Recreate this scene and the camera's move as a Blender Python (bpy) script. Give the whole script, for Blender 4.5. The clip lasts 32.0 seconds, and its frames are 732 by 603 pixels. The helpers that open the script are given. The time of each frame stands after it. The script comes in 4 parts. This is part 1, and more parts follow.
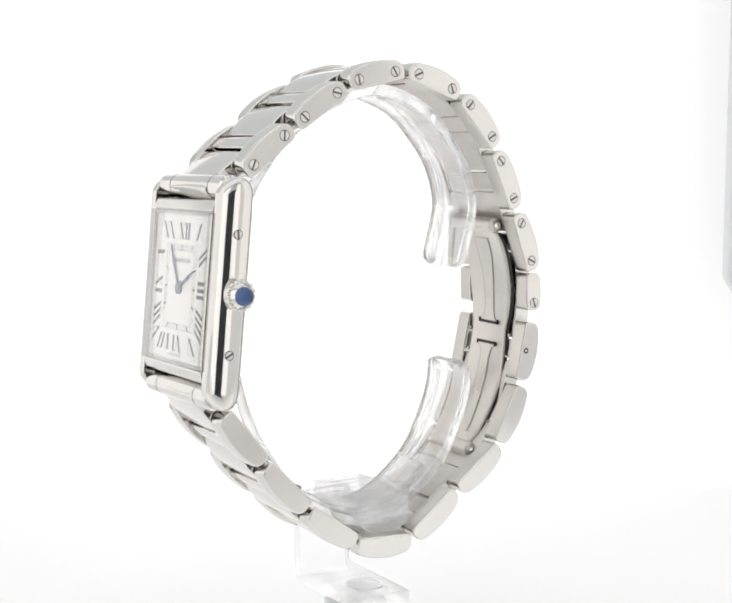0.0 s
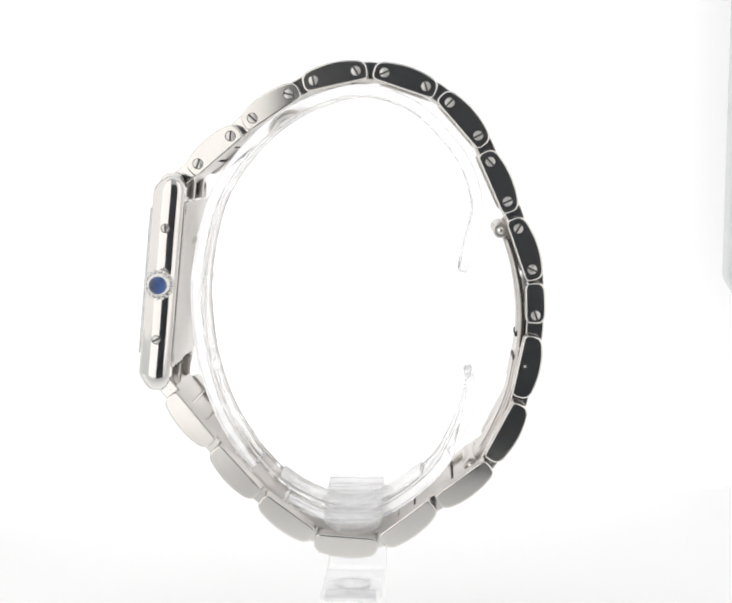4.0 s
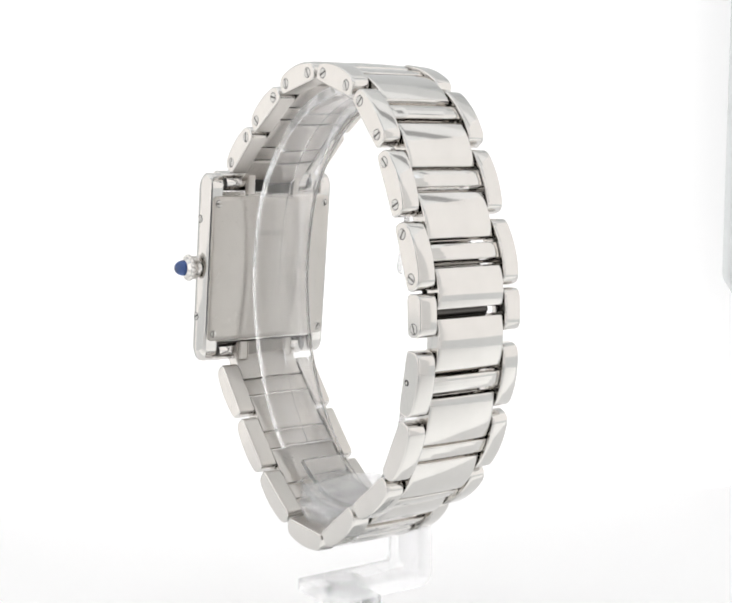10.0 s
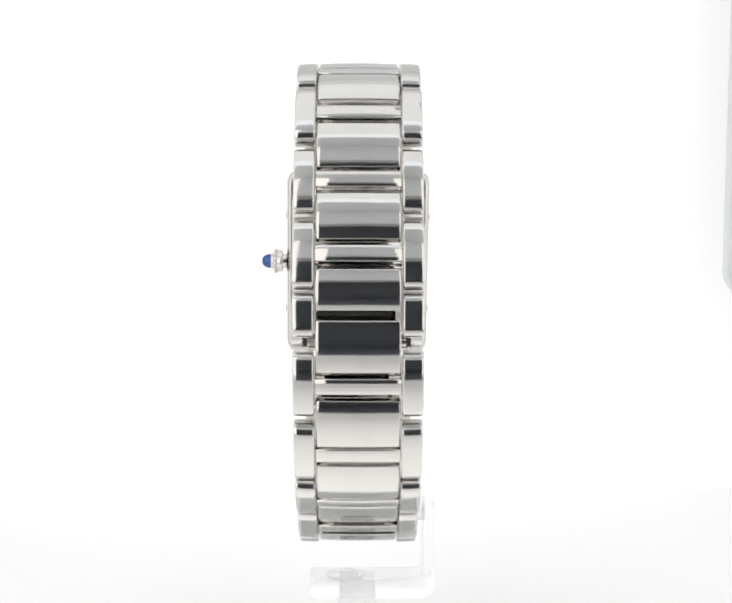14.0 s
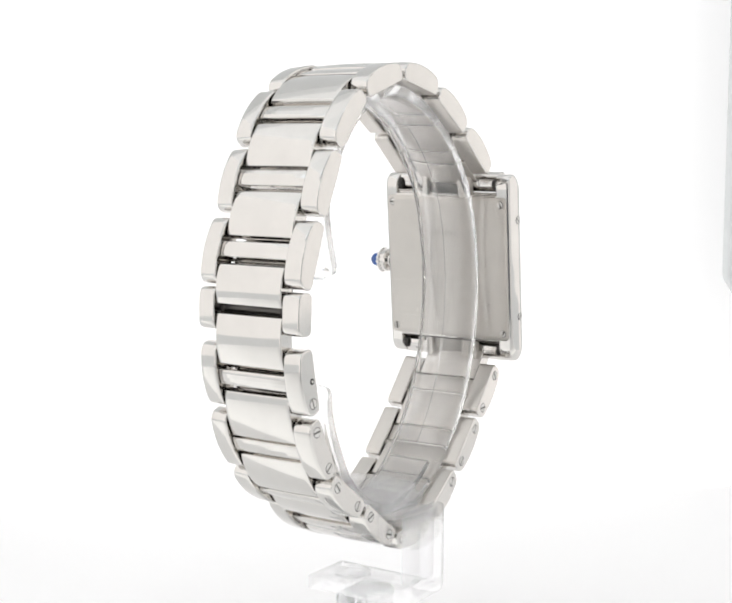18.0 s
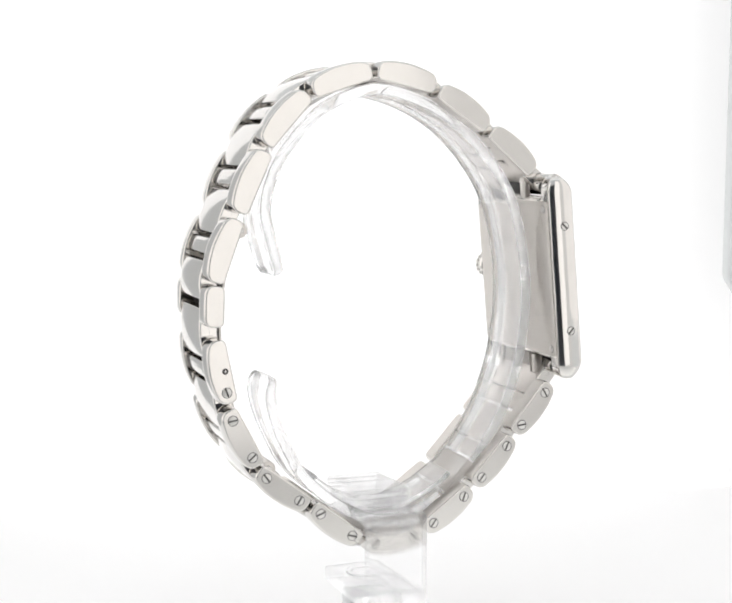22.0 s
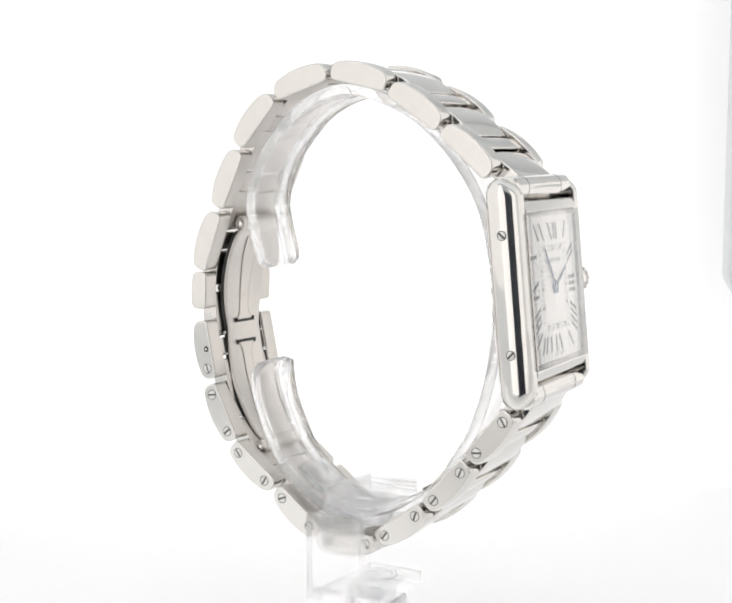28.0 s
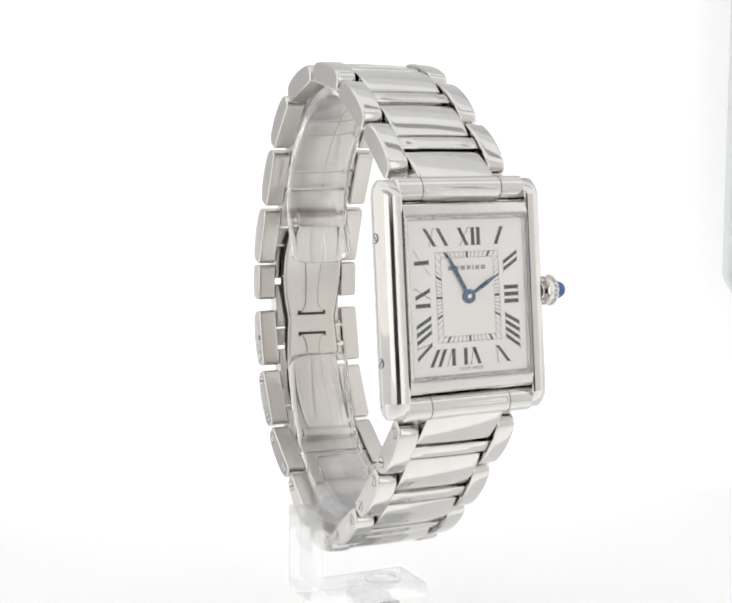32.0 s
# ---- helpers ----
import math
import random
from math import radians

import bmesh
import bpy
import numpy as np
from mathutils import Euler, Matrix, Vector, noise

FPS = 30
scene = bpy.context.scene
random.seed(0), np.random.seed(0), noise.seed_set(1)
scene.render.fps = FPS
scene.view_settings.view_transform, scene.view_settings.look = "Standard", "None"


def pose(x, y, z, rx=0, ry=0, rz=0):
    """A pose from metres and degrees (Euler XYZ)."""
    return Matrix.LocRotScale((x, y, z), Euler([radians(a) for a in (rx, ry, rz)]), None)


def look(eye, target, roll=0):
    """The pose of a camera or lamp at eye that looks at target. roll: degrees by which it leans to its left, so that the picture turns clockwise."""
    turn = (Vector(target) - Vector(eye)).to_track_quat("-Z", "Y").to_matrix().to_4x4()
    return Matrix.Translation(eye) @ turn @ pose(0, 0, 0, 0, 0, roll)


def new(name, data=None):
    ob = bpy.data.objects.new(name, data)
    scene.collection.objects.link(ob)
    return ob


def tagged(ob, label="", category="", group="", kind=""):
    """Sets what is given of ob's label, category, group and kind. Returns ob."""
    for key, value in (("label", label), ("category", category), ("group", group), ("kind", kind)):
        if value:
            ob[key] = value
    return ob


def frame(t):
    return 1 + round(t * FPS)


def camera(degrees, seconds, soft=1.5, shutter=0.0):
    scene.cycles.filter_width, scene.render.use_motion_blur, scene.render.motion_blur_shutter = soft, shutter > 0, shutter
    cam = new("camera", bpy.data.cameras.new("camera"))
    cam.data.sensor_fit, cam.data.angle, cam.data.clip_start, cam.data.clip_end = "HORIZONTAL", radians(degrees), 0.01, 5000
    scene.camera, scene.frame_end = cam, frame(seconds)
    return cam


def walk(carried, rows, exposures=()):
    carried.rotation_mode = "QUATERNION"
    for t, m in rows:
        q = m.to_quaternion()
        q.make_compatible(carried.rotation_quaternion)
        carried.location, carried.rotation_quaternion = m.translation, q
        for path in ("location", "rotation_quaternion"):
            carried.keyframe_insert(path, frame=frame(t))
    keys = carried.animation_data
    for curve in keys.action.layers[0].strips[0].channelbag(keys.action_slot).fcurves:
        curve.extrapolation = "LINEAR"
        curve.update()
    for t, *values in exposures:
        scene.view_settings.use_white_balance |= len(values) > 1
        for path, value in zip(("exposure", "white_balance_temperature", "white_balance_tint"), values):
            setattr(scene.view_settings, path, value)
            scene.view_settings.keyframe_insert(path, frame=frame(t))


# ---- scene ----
cam = camera(30.67, 32.0, soft=2.1)
U = 0.00106           # one drawing unit in metres
FLOOR = 80.0          # the drawing's zero lies this far over the floor
EYE = 204.17          # from the turning axis to the camera


def at(x, y, z):
    return Vector((x * U, y * U, (z + FLOOR) * U))


eye = at(0, -EYE, 0)
ahead = Vector((0.0018673, 0.9936636, -0.1123804))
still = look(eye, eye + ahead, 0.157)
walk(cam, [(0.0, still), (32.0, still)], [(0.0, 0.0), (32.0, 0.0)])

# ---------------------------------------------------------------- light
world = bpy.data.worlds.new("studio")
scene.world = world
world.use_nodes = True
world.node_tree.nodes["Background"].inputs["Color"].default_value = (0.9, 0.95, 1.0, 1)
world.node_tree.nodes["Background"].inputs["Strength"].default_value = 0.03


# ---------------------------------------------------------------- materials
def nodes_of(name):
    m = bpy.data.materials.new(name)
    m.use_nodes = True
    t = m.node_tree
    return m, t, t.nodes["Principled BSDF"]


def mapped(t, scale):
    tc = t.nodes.new("ShaderNodeTexCoord")
    mp = t.nodes.new("ShaderNodeMapping")
    mp.inputs["Scale"].default_value = scale
    t.links.new(tc.outputs["Object"], mp.inputs["Vector"])
    return mp.outputs["Vector"]


def noise_node(t, vec, scale=1.0, detail=3.0):
    n = t.nodes.new("ShaderNodeTexNoise")
    n.inputs["Scale"].default_value = scale
    n.inputs["Detail"].default_value = detail
    t.links.new(vec, n.inputs["Vector"])
    return n.outputs["Fac"]


def ranged(t, fac, lo, hi):
    r = t.nodes.new("ShaderNodeMapRange")
    r.inputs["To Min"].default_value = lo
    r.inputs["To Max"].default_value = hi
    t.links.new(fac, r.inputs["Value"])
    return r.outputs["Result"]


def bumped(t, b, fac, strength, distance):
    n = t.nodes.new("ShaderNodeBump")
    n.inputs["Strength"].default_value = strength
    n.inputs["Distance"].default_value = distance
    t.links.new(fac, n.inputs["Height"])
    t.links.new(n.outputs["Normal"], b.inputs["Normal"])


def steel(name, colour, rough_lo, rough_hi, grain, strength, depth=2e-6, lapped=0.0):
    """Stainless steel; grain: how finely the polishing lines run along each axis, per metre; lapped: slow waves left by hand polishing, in metres."""
    m, t, b = nodes_of(name)
    b.inputs["Metallic"].default_value = 1.0
    lines = noise_node(t, mapped(t, grain), 1.0, 4.0)
    cloud = noise_node(t, mapped(t, (260, 260, 260)), 1.0, 4.0)
    mix = t.nodes.new("ShaderNodeMath")
    mix.operation = "MULTIPLY"
    t.links.new(lines, mix.inputs[0])
    t.links.new(ranged(t, cloud, 0.6, 1.4), mix.inputs[1])
    t.links.new(ranged(t, mix.outputs[0], rough_lo, rough_hi), b.inputs["Roughness"])
    tone = t.nodes.new("ShaderNodeMix")
    tone.data_type = "RGBA"
    tone.inputs["A"].default_value = (*[c * 0.95 for c in colour], 1)
    tone.inputs["B"].default_value = (*[min(1, c * 1.05) for c in colour], 1)
    t.links.new(cloud, tone.inputs["Factor"])
    t.links.new(tone.outputs["Result"], b.inputs["Base Color"])
    if strength:
        bumped(t, b, lines, strength, depth)
    if lapped:
        info = t.nodes.new("ShaderNodeObjectInfo")
        shift = t.nodes.new("ShaderNodeVectorMath")
        shift.operation = "MULTIPLY_ADD"
        shift.inputs[0].default_value = (31.0, 17.0, 23.0)
        t.links.new(info.outputs["Random"], shift.inputs[1])
        t.links.new(mapped(t, (150, 90, 150)), shift.inputs[2])
        bumped(t, b, noise_node(t, shift.outputs[0], 1.0, 1.0), 1.0, lapped)
    return m


def plain(name, colour, rough, metal=0.0, vary=0.06, scale=300, coat=0.0):
    m, t, b = nodes_of(name)
    b.inputs["Metallic"].default_value = metal
    fac = noise_node(t, mapped(t, (scale, scale, scale)), 1.0, 4.0)
    tone = t.nodes.new("ShaderNodeMix")
    tone.data_type = "RGBA"
    tone.inputs["A"].default_value = (*[c * (1 - vary) for c in colour], 1)
    tone.inputs["B"].default_value = (*[min(1, c * (1 + vary)) for c in colour], 1)
    t.links.new(fac, tone.inputs["Factor"])
    t.links.new(tone.outputs["Result"], b.inputs["Base Color"])
    t.links.new(ranged(t, fac, rough * 0.85, rough * 1.15), b.inputs["Roughness"])
    b.inputs["Coat Weight"].default_value = coat
    return m


def pane(name, tint, gloss, haze=0.0, rough=0.0, rise=5.0):
    """Clear sheet: see-through with a faint tint, some frost, and a gloss that grows towards grazing angles."""
    m, t, b = nodes_of(name)
    t.nodes.remove(b)
    see, dull, soft, shine, mix, face = [t.nodes.new("ShaderNode" + k) for k in ("BsdfTransparent", "BsdfDiffuse", "MixShader", "BsdfGlossy", "MixShader", "LayerWeight")]
    see.inputs["Color"].default_value = (tint, tint, tint * 1.003, 1)
    dull.inputs["Color"].default_value = (0.95, 0.95, 0.95, 1)
    soft.inputs["Fac"].default_value = haze
    shine.inputs["Roughness"].default_value = rough
    face.inputs["Blend"].default_value = 0.5
    power = t.nodes.new("ShaderNodeMath")
    power.operation = "POWER"
    power.inputs[1].default_value = rise
    t.links.new(face.outputs["Facing"], power.inputs[0])
    t.links.new(ranged(t, power.outputs[0], gloss, 0.9), mix.inputs["Fac"])
    t.links.new(see.outputs["BSDF"], soft.inputs[1])
    t.links.new(dull.outputs["BSDF"], soft.inputs[2])
    t.links.new(soft.outputs["Shader"], mix.inputs[1])
    t.links.new(shine.outputs["BSDF"], mix.inputs[2])
    t.links.new(mix.outputs["Shader"], t.nodes["Material Output"].inputs["Surface"])
    return m


def clear(name, tint, rough, index, bend, haze, chalk=0.22):
    """Clear acrylic: a share of it bends the light, the rest lets it straight through, with a white haze painted in for
    light that it guides inside.
    """
    m, t, b = nodes_of(name)
    b.inputs["Base Color"].default_value = (tint, tint, tint, 1)
    b.inputs["Transmission Weight"].default_value = 1.0
    b.inputs["IOR"].default_value = index
    fac = noise_node(t, mapped(t, (150, 150, 150)), 1.0, 2.0)
    t.links.new(ranged(t, fac, rough * 0.6, rough * 1.4), b.inputs["Roughness"])
    see, thru, face, dull, soft, mix = [t.nodes.new("ShaderNode" + k) for k in ("BsdfTransparent", "BsdfTranslucent", "BsdfDiffuse", "MixShader", "MixShader", "MixShader")]
    see.inputs["Color"].default_value = (tint, tint, tint, 1)
    dull.inputs["Fac"].default_value = chalk
    for k, sheet in ((1, thru), (2, face)):
        sheet.inputs["Color"].default_value = (1.0, 0.995, 1.0, 1)
        t.links.new(sheet.outputs["BSDF"], dull.inputs[k])
    t.links.new(ranged(t, fac, haze * 0.9, haze * 1.1), soft.inputs["Fac"])
    mix.inputs["Fac"].default_value = bend
    t.links.new(see.outputs["BSDF"], soft.inputs[1])
    t.links.new(dull.outputs["Shader"], soft.inputs[2])
    t.links.new(soft.outputs["Shader"], mix.inputs[1])
    t.links.new(b.outputs["BSDF"], mix.inputs[2])
    t.links.new(mix.outputs["Shader"], t.nodes["Material Output"].inputs["Surface"])
    return m


def glowing(name, colour, strength, base=0.5, fall=None):
    m, t, b = nodes_of(name)
    b.inputs["Base Color"].default_value = (base, base, base, 1)
    b.inputs["Roughness"].default_value = 0.9
    b.inputs["Emission Color"].default_value = (*colour, 1)
    cloud = noise_node(t, mapped(t, (9, 9, 9)), 1.0, 2.0)
    level = ranged(t, cloud, strength * 0.97, strength * 1.03)
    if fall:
        # a brightness ramp along one axis, put into the glow
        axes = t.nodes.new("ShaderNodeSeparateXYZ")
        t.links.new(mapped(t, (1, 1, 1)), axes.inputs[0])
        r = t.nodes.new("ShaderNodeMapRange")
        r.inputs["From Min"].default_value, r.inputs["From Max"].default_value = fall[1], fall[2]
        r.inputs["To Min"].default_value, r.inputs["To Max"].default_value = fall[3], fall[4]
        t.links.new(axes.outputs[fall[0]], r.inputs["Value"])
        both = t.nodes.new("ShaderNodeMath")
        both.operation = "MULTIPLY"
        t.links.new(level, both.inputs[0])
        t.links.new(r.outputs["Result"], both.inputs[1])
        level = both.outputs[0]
    t.links.new(level, b.inputs["Emission Strength"])
    m.cycles.emission_sampling = "FRONT_BACK"
    return m


POLISHED = steel("polished_steel", (0.695, 0.675, 0.65), 0.045, 0.105, (2500, 2500, 2500), 0.0, 0.0, 8e-5)
SATIN = steel("satin_steel", (0.69, 0.668, 0.64), 0.07, 0.17, (1500, 1500, 24000), 0.25)
BRUSHED = steel("brushed_steel", (0.645, 0.613, 0.577), 0.22, 0.38, (1500, 24000, 1500), 0.3)
BACKSTEEL = steel("brushed_back_steel", (0.575, 0.548, 0.515), 0.22, 0.38, (1500, 22000, 900), 0.35)
BEZEL = steel("satin_bezel_steel", (0.68, 0.668, 0.65), 0.09, 0.18, (2500, 2500, 2500), 0.0)
ENGRAVED = steel("engraved_steel", (0.41, 0.39, 0.365), 0.35, 0.5, (3000, 3000, 3000), 0.3)
# near-black tone for seams, and painted in for shade in gaps and holes
GROOVE = plain("seam_and_shade_steel", (0.05, 0.048, 0.045), 0.5, 0.6)
SCREWSTEEL = steel("fine_ground_screw_steel", (0.70, 0.685, 0.665), 0.26, 0.36, (3000, 3000, 3000), 0.2)
# dark tone painted in for shade in the screw slots and a link gap
SLOT = steel("slot_shade_steel", (0.12, 0.115, 0.11), 0.3, 0.45, (3000, 3000, 3000), 0.2)
DIALWHITE = plain("silvered_dial", (0.97, 0.945, 0.905), 0.42, 0.0, 0.03, 9000)
DIALCENTRE = plain("silvered_dial_centre", (0.965, 0.935, 0.89), 0.38, 0.0, 0.03, 9000)
INK = plain("dial_ink", (0.07, 0.07, 0.074), 0.3)
PALEINK = plain("pale_dial_ink", (0.19, 0.19, 0.20), 0.4)
GREYINK = plain("grey_dial_ink", (0.38, 0.38, 0.39), 0.4)
BLUED = plain("blued_steel", (0.10, 0.15, 0.225), 0.25, 0.8, 0.1, 2000)
SAPPHIRE = plain("blue_spinel", (0.015, 0.085, 0.34), 0.03, 0.0, 0.5, 1500)
stone = SAPPHIRE.node_tree.nodes["Principled BSDF"]
stone.inputs["Transmission Weight"].default_value = 0.8
stone.inputs["IOR"].default_value = 1.7
CRYSTAL = pane("watch_crystal", 0.998, 0.03, 0.0, 0.0, 3.2)
CRYSTALEDGE = pane("watch_crystal_edge", 0.80, 0.12, 0.12, 0.05)
ACRYLIC = clear("clear_acrylic", 0.998, 0.006, 1.45, 0.85, 0.1, 0.9)
EDGE = clear("acrylic_edge", 0.998, 0.01, 1.45, 0.78, 0.32, 0.95)
RIBBED = clear("ribbed_acrylic", 0.998, 0.01, 1.45, 0.28, 0.14, 0.95)
BENT = clear("bent_acrylic", 0.998, 0.001, 1.45, 0.36, 0.05, 0.9)
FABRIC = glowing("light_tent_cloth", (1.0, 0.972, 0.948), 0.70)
SIDEFRONT = glowing("added_side_front_glow", (1.0, 0.975, 0.95), 0.90)
FRONTCLOTH = glowing("added_front_glow", (1.0, 0.975, 0.95), 0.97)
# the wall's fading to the right is painted into its emission
BACKGLOW = glowing("glowing_white_cloth", (1.0, 0.992, 0.995), 0.70, 0.5, ("X", 0.05, 0.10, 1.0, 0.8))
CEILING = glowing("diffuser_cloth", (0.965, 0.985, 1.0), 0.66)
# weaker glows for unseen roof and wall-top panels, set by the links' reflections
CEILINGFRONT = glowing("added_cool_roof", (0.94, 0.98, 1.0), 0.62)
CEILINGBACK = glowing("added_roof_panel", (0.95, 0.985, 1.0), 0.42)
UPPERCLOTH = glowing("added_upper_panel", (0.90, 0.965, 1.0), 0.26)
SIDEDIM = glowing("added_dim_side", (1.0, 0.985, 0.97), 0.36)
COOLCLOTH = glowing("added_cool_panel", (0.84, 0.95, 1.0), 0.09)
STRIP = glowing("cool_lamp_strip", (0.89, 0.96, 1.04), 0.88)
TABLEMID = glowing("dim_floor_glow", (0.955, 0.99, 1.0), 0.17, 0.78)
# weak glow for unseen side panels that darken what the links reflect
SIDEFOOT = glowing("added_dim_foot", (0.93, 0.975, 1.0), 0.36)
# the floor's brightness is helped by emission; no lamp lies below it
TABLE = glowing("added_floor_glow", (1.0, 0.982, 0.998), 0.188, 0.8)
GREYCLOTH = plain("grey_streak_slab", (0.46, 0.465, 0.47), 0.9, 0.0, 0.05, 40)
# glow with a painted fade towards the camera, added to brighten the links
TABLEFRONT = glowing("floor_front_glow", (0.985, 1.0, 0.985), 0.58, 0.77, ("Y", -105 * U, -20 * U, 0.0, 1.0))
VALANCE = plain("grey_front_cloth", (0.62, 0.64, 0.66), 0.9, 0.0, 0.05, 40)
HEM = plain("added_dark_strip", (0.30, 0.305, 0.31), 0.9, 0.0, 0.05, 40)
DARK = plain("dark_room", (0.36, 0.385, 0.425), 0.8, 0.0, 0.2, 6)
GREYPANEL = plain("pale_grey_plastic", (0.70, 0.72, 0.72), 0.5, 0.0, 0.05, 30)


# ---------------------------------------------------------------- mesh helpers (drawing units)
def thing(name, label, category, m=None):
    ob = new(name)
    ob.empty_display_size = 0.01
    if m is not None:
        ob.matrix_basis = m
    return tagged(ob, label, category)


def mesh_of(name, bm, mats, angle=32):
    bmesh.ops.recalc_face_normals(bm, faces=bm.faces)
    for f in bm.faces:
        f.smooth = True
    for v in bm.verts:
        v.co *= U
    me = bpy.data.meshes.new(name)
    bm.to_mesh(me)
    bm.free()
    for m in (mats if isinstance(mats, (list, tuple)) else [mats]):
        me.materials.append(m)
    me.set_sharp_from_angle(angle=radians(angle))
    return me


def unit_pose(m):
    """A matrix drawn in units, with its place in metres."""
    r = m.copy()
    r.translation = m.translation * U
    return r


def part(name, bm, material, parent, label="", m=None, angle=32):
    data = bm if isinstance(bm, bpy.types.Mesh) else mesh_of(name, bm, material, angle)
    ob = new(name, data)
    ob.parent = parent
    if m is not None:
        ob.matrix_basis = unit_pose(m)
    if label:
        ob["label"] = label
    return ob


def inset(profile, d):
    """The outline moved inwards by d."""
    n = len(profile)
    area = sum(profile[i][0] * profile[(i + 1) % n][1] - profile[(i + 1) % n][0] * profile[i][1] for i in range(n))
    sg = 1 if area > 0 else -1
    out = []
    for i in range(n):
        p, a, b = Vector(profile[i]), Vector(profile[i - 1]), Vector(profile[(i + 1) % n])
        e, f = (p - a), (b - p)
        e = e.normalized() if e.length > 1e-9 else f.normalized()
        f = f.normalized() if f.length > 1e-9 else e
        m = Vector((-e.y - f.y, e.x + f.x)) * sg
        m = m.normalized() if m.length > 1e-6 else Vector((-e.y, e.x)) * sg
        c = max(0.5, m.dot(Vector((-e.y, e.x)) * sg))
        out.append(tuple(p + m * (d / c)))
    return out


def add_prism(bm, profile, y0, y1, bevel=0.0, segs=1, mat=0, rim=None):
    """A closed outline in x, z drawn out along y, with rounded or chamfered rims."""
    rows = []
    if bevel:
        turns = [k * math.pi / 2 / segs for k in range(segs + 1)]
        rows = [(bevel * (1 - math.sin(a)), bevel * (1 - math.cos(a))) for a in turns]
    else:
        rows = [(0.0, 0.0)]
    rings = [(d, y0 + h) for d, h in rows] + [(d, y1 - h) for d, h in rows[::-1]]
    made = [[bm.verts.new((x, y, z)) for x, z in (inset(profile, d) if d > 1e-6 else profile)] for d, y in rings]
    n = len(profile)
    bm.faces.new(made[0][::-1]).material_index = mat
    bm.faces.new(made[-1]).material_index = mat
    for k, (p, q) in enumerate(zip(made, made[1:])):
        for i in range(n):
            f = bm.faces.new((p[i], p[(i + 1) % n], q[(i + 1) % n], q[i]))
            f.material_index = rim if rim is not None and k != len(made) // 2 - 1 else mat
    return bm


def add_soft(bm, profile, ys, bevel, segs=3, crown=0.0, tilt=0.0):
    """A closed outline in x, z drawn out along y with rounded rims; crown: how far the outer side (z > 0) sinks towards the rims; tilt: its slope along y."""
    turns = [k * math.pi / 2 / segs for k in range(segs + 1)]
    rim = [(bevel + 0.06, 0.0)] + [(bevel * (1 - math.sin(a)), bevel * (1 - math.cos(a))) for a in turns]
    y0, y1 = ys[0], ys[-1]
    rings = [(d, y0 + h) for d, h in rim] + [(0.0, y) for y in ys[1:-1]] + [(d, y1 - h) for d, h in rim[::-1]]
    far = max(abs(y0), abs(y1))
    made = []
    for d, y in rings:
        sink = crown * (y / far) ** 2 + tilt * y
        made.append([bm.verts.new((x, y, z - sink * min(1.0, z / 1.2) if z > 0 else z)) for x, z in (inset(profile, d) if d > 1e-6 else profile)])
    n = len(profile)
    bm.faces.new(made[0][::-1])
    bm.faces.new(made[-1])
    for p, q in zip(made, made[1:]):
        for i in range(n):
            bm.faces.new((p[i], p[(i + 1) % n], q[(i + 1) % n], q[i]))
    return bm


def add_box(bm, x0, x1, y0, y1, z0, z1, bevel=0.0, segs=2, mat=0):
    r = bmesh.ops.create_cube(bm, size=1.0)
    for v in r["verts"]:
        v.co = Vector(((x0 + x1) / 2 + v.co.x * (x1 - x0), (y0 + y1) / 2 + v.co.y * (y1 - y0), (z0 + z1) / 2 + v.co.z * (z1 - z0)))
    fs = {f for v in r["verts"] for f in v.link_faces}
    for f in fs:
        f.material_index = mat
    if bevel:
        es = {e for f in fs for e in f.edges}
        bmesh.ops.bevel(bm, geom=list(es), offset=bevel, segments=segs, profile=0.5, affect="EDGES")
    return bm


def add_lathe(bm, profile, axis, origin=(0, 0, 0), steps=32, mat=0):
    """profile: (distance along the axis, radius); the axis is a unit vector."""
    ax = Vector(axis).normalized()
    side = ax.orthogonal().normalized()
    other = ax.cross(side)
    rings = []
    for d, r in profile:
        if r < 1e-6:
            rings.append([bm.verts.new(Vector(origin) + ax * d)])
        else:
            rings.append([bm.verts.new(Vector(origin) + ax * d + (side * math.cos(i * math.tau / steps) + other * math.sin(i * math.tau / steps)) * r) for i in range(steps)])
    for p, q in zip(rings, rings[1:]):
        for i in range(steps):
            j = (i + 1) % steps
            loop = [p[i % len(p)], p[j % len(p)], q[j % len(q)], q[i % len(q)]]
            loop = list(dict.fromkeys(loop))
            if len(loop) > 2:
                bm.faces.new(loop).material_index = mat
    for r in (rings[0], rings[-1]):
        if len(r) > 2:
            bm.faces.new(r).material_index = mat
    return bm


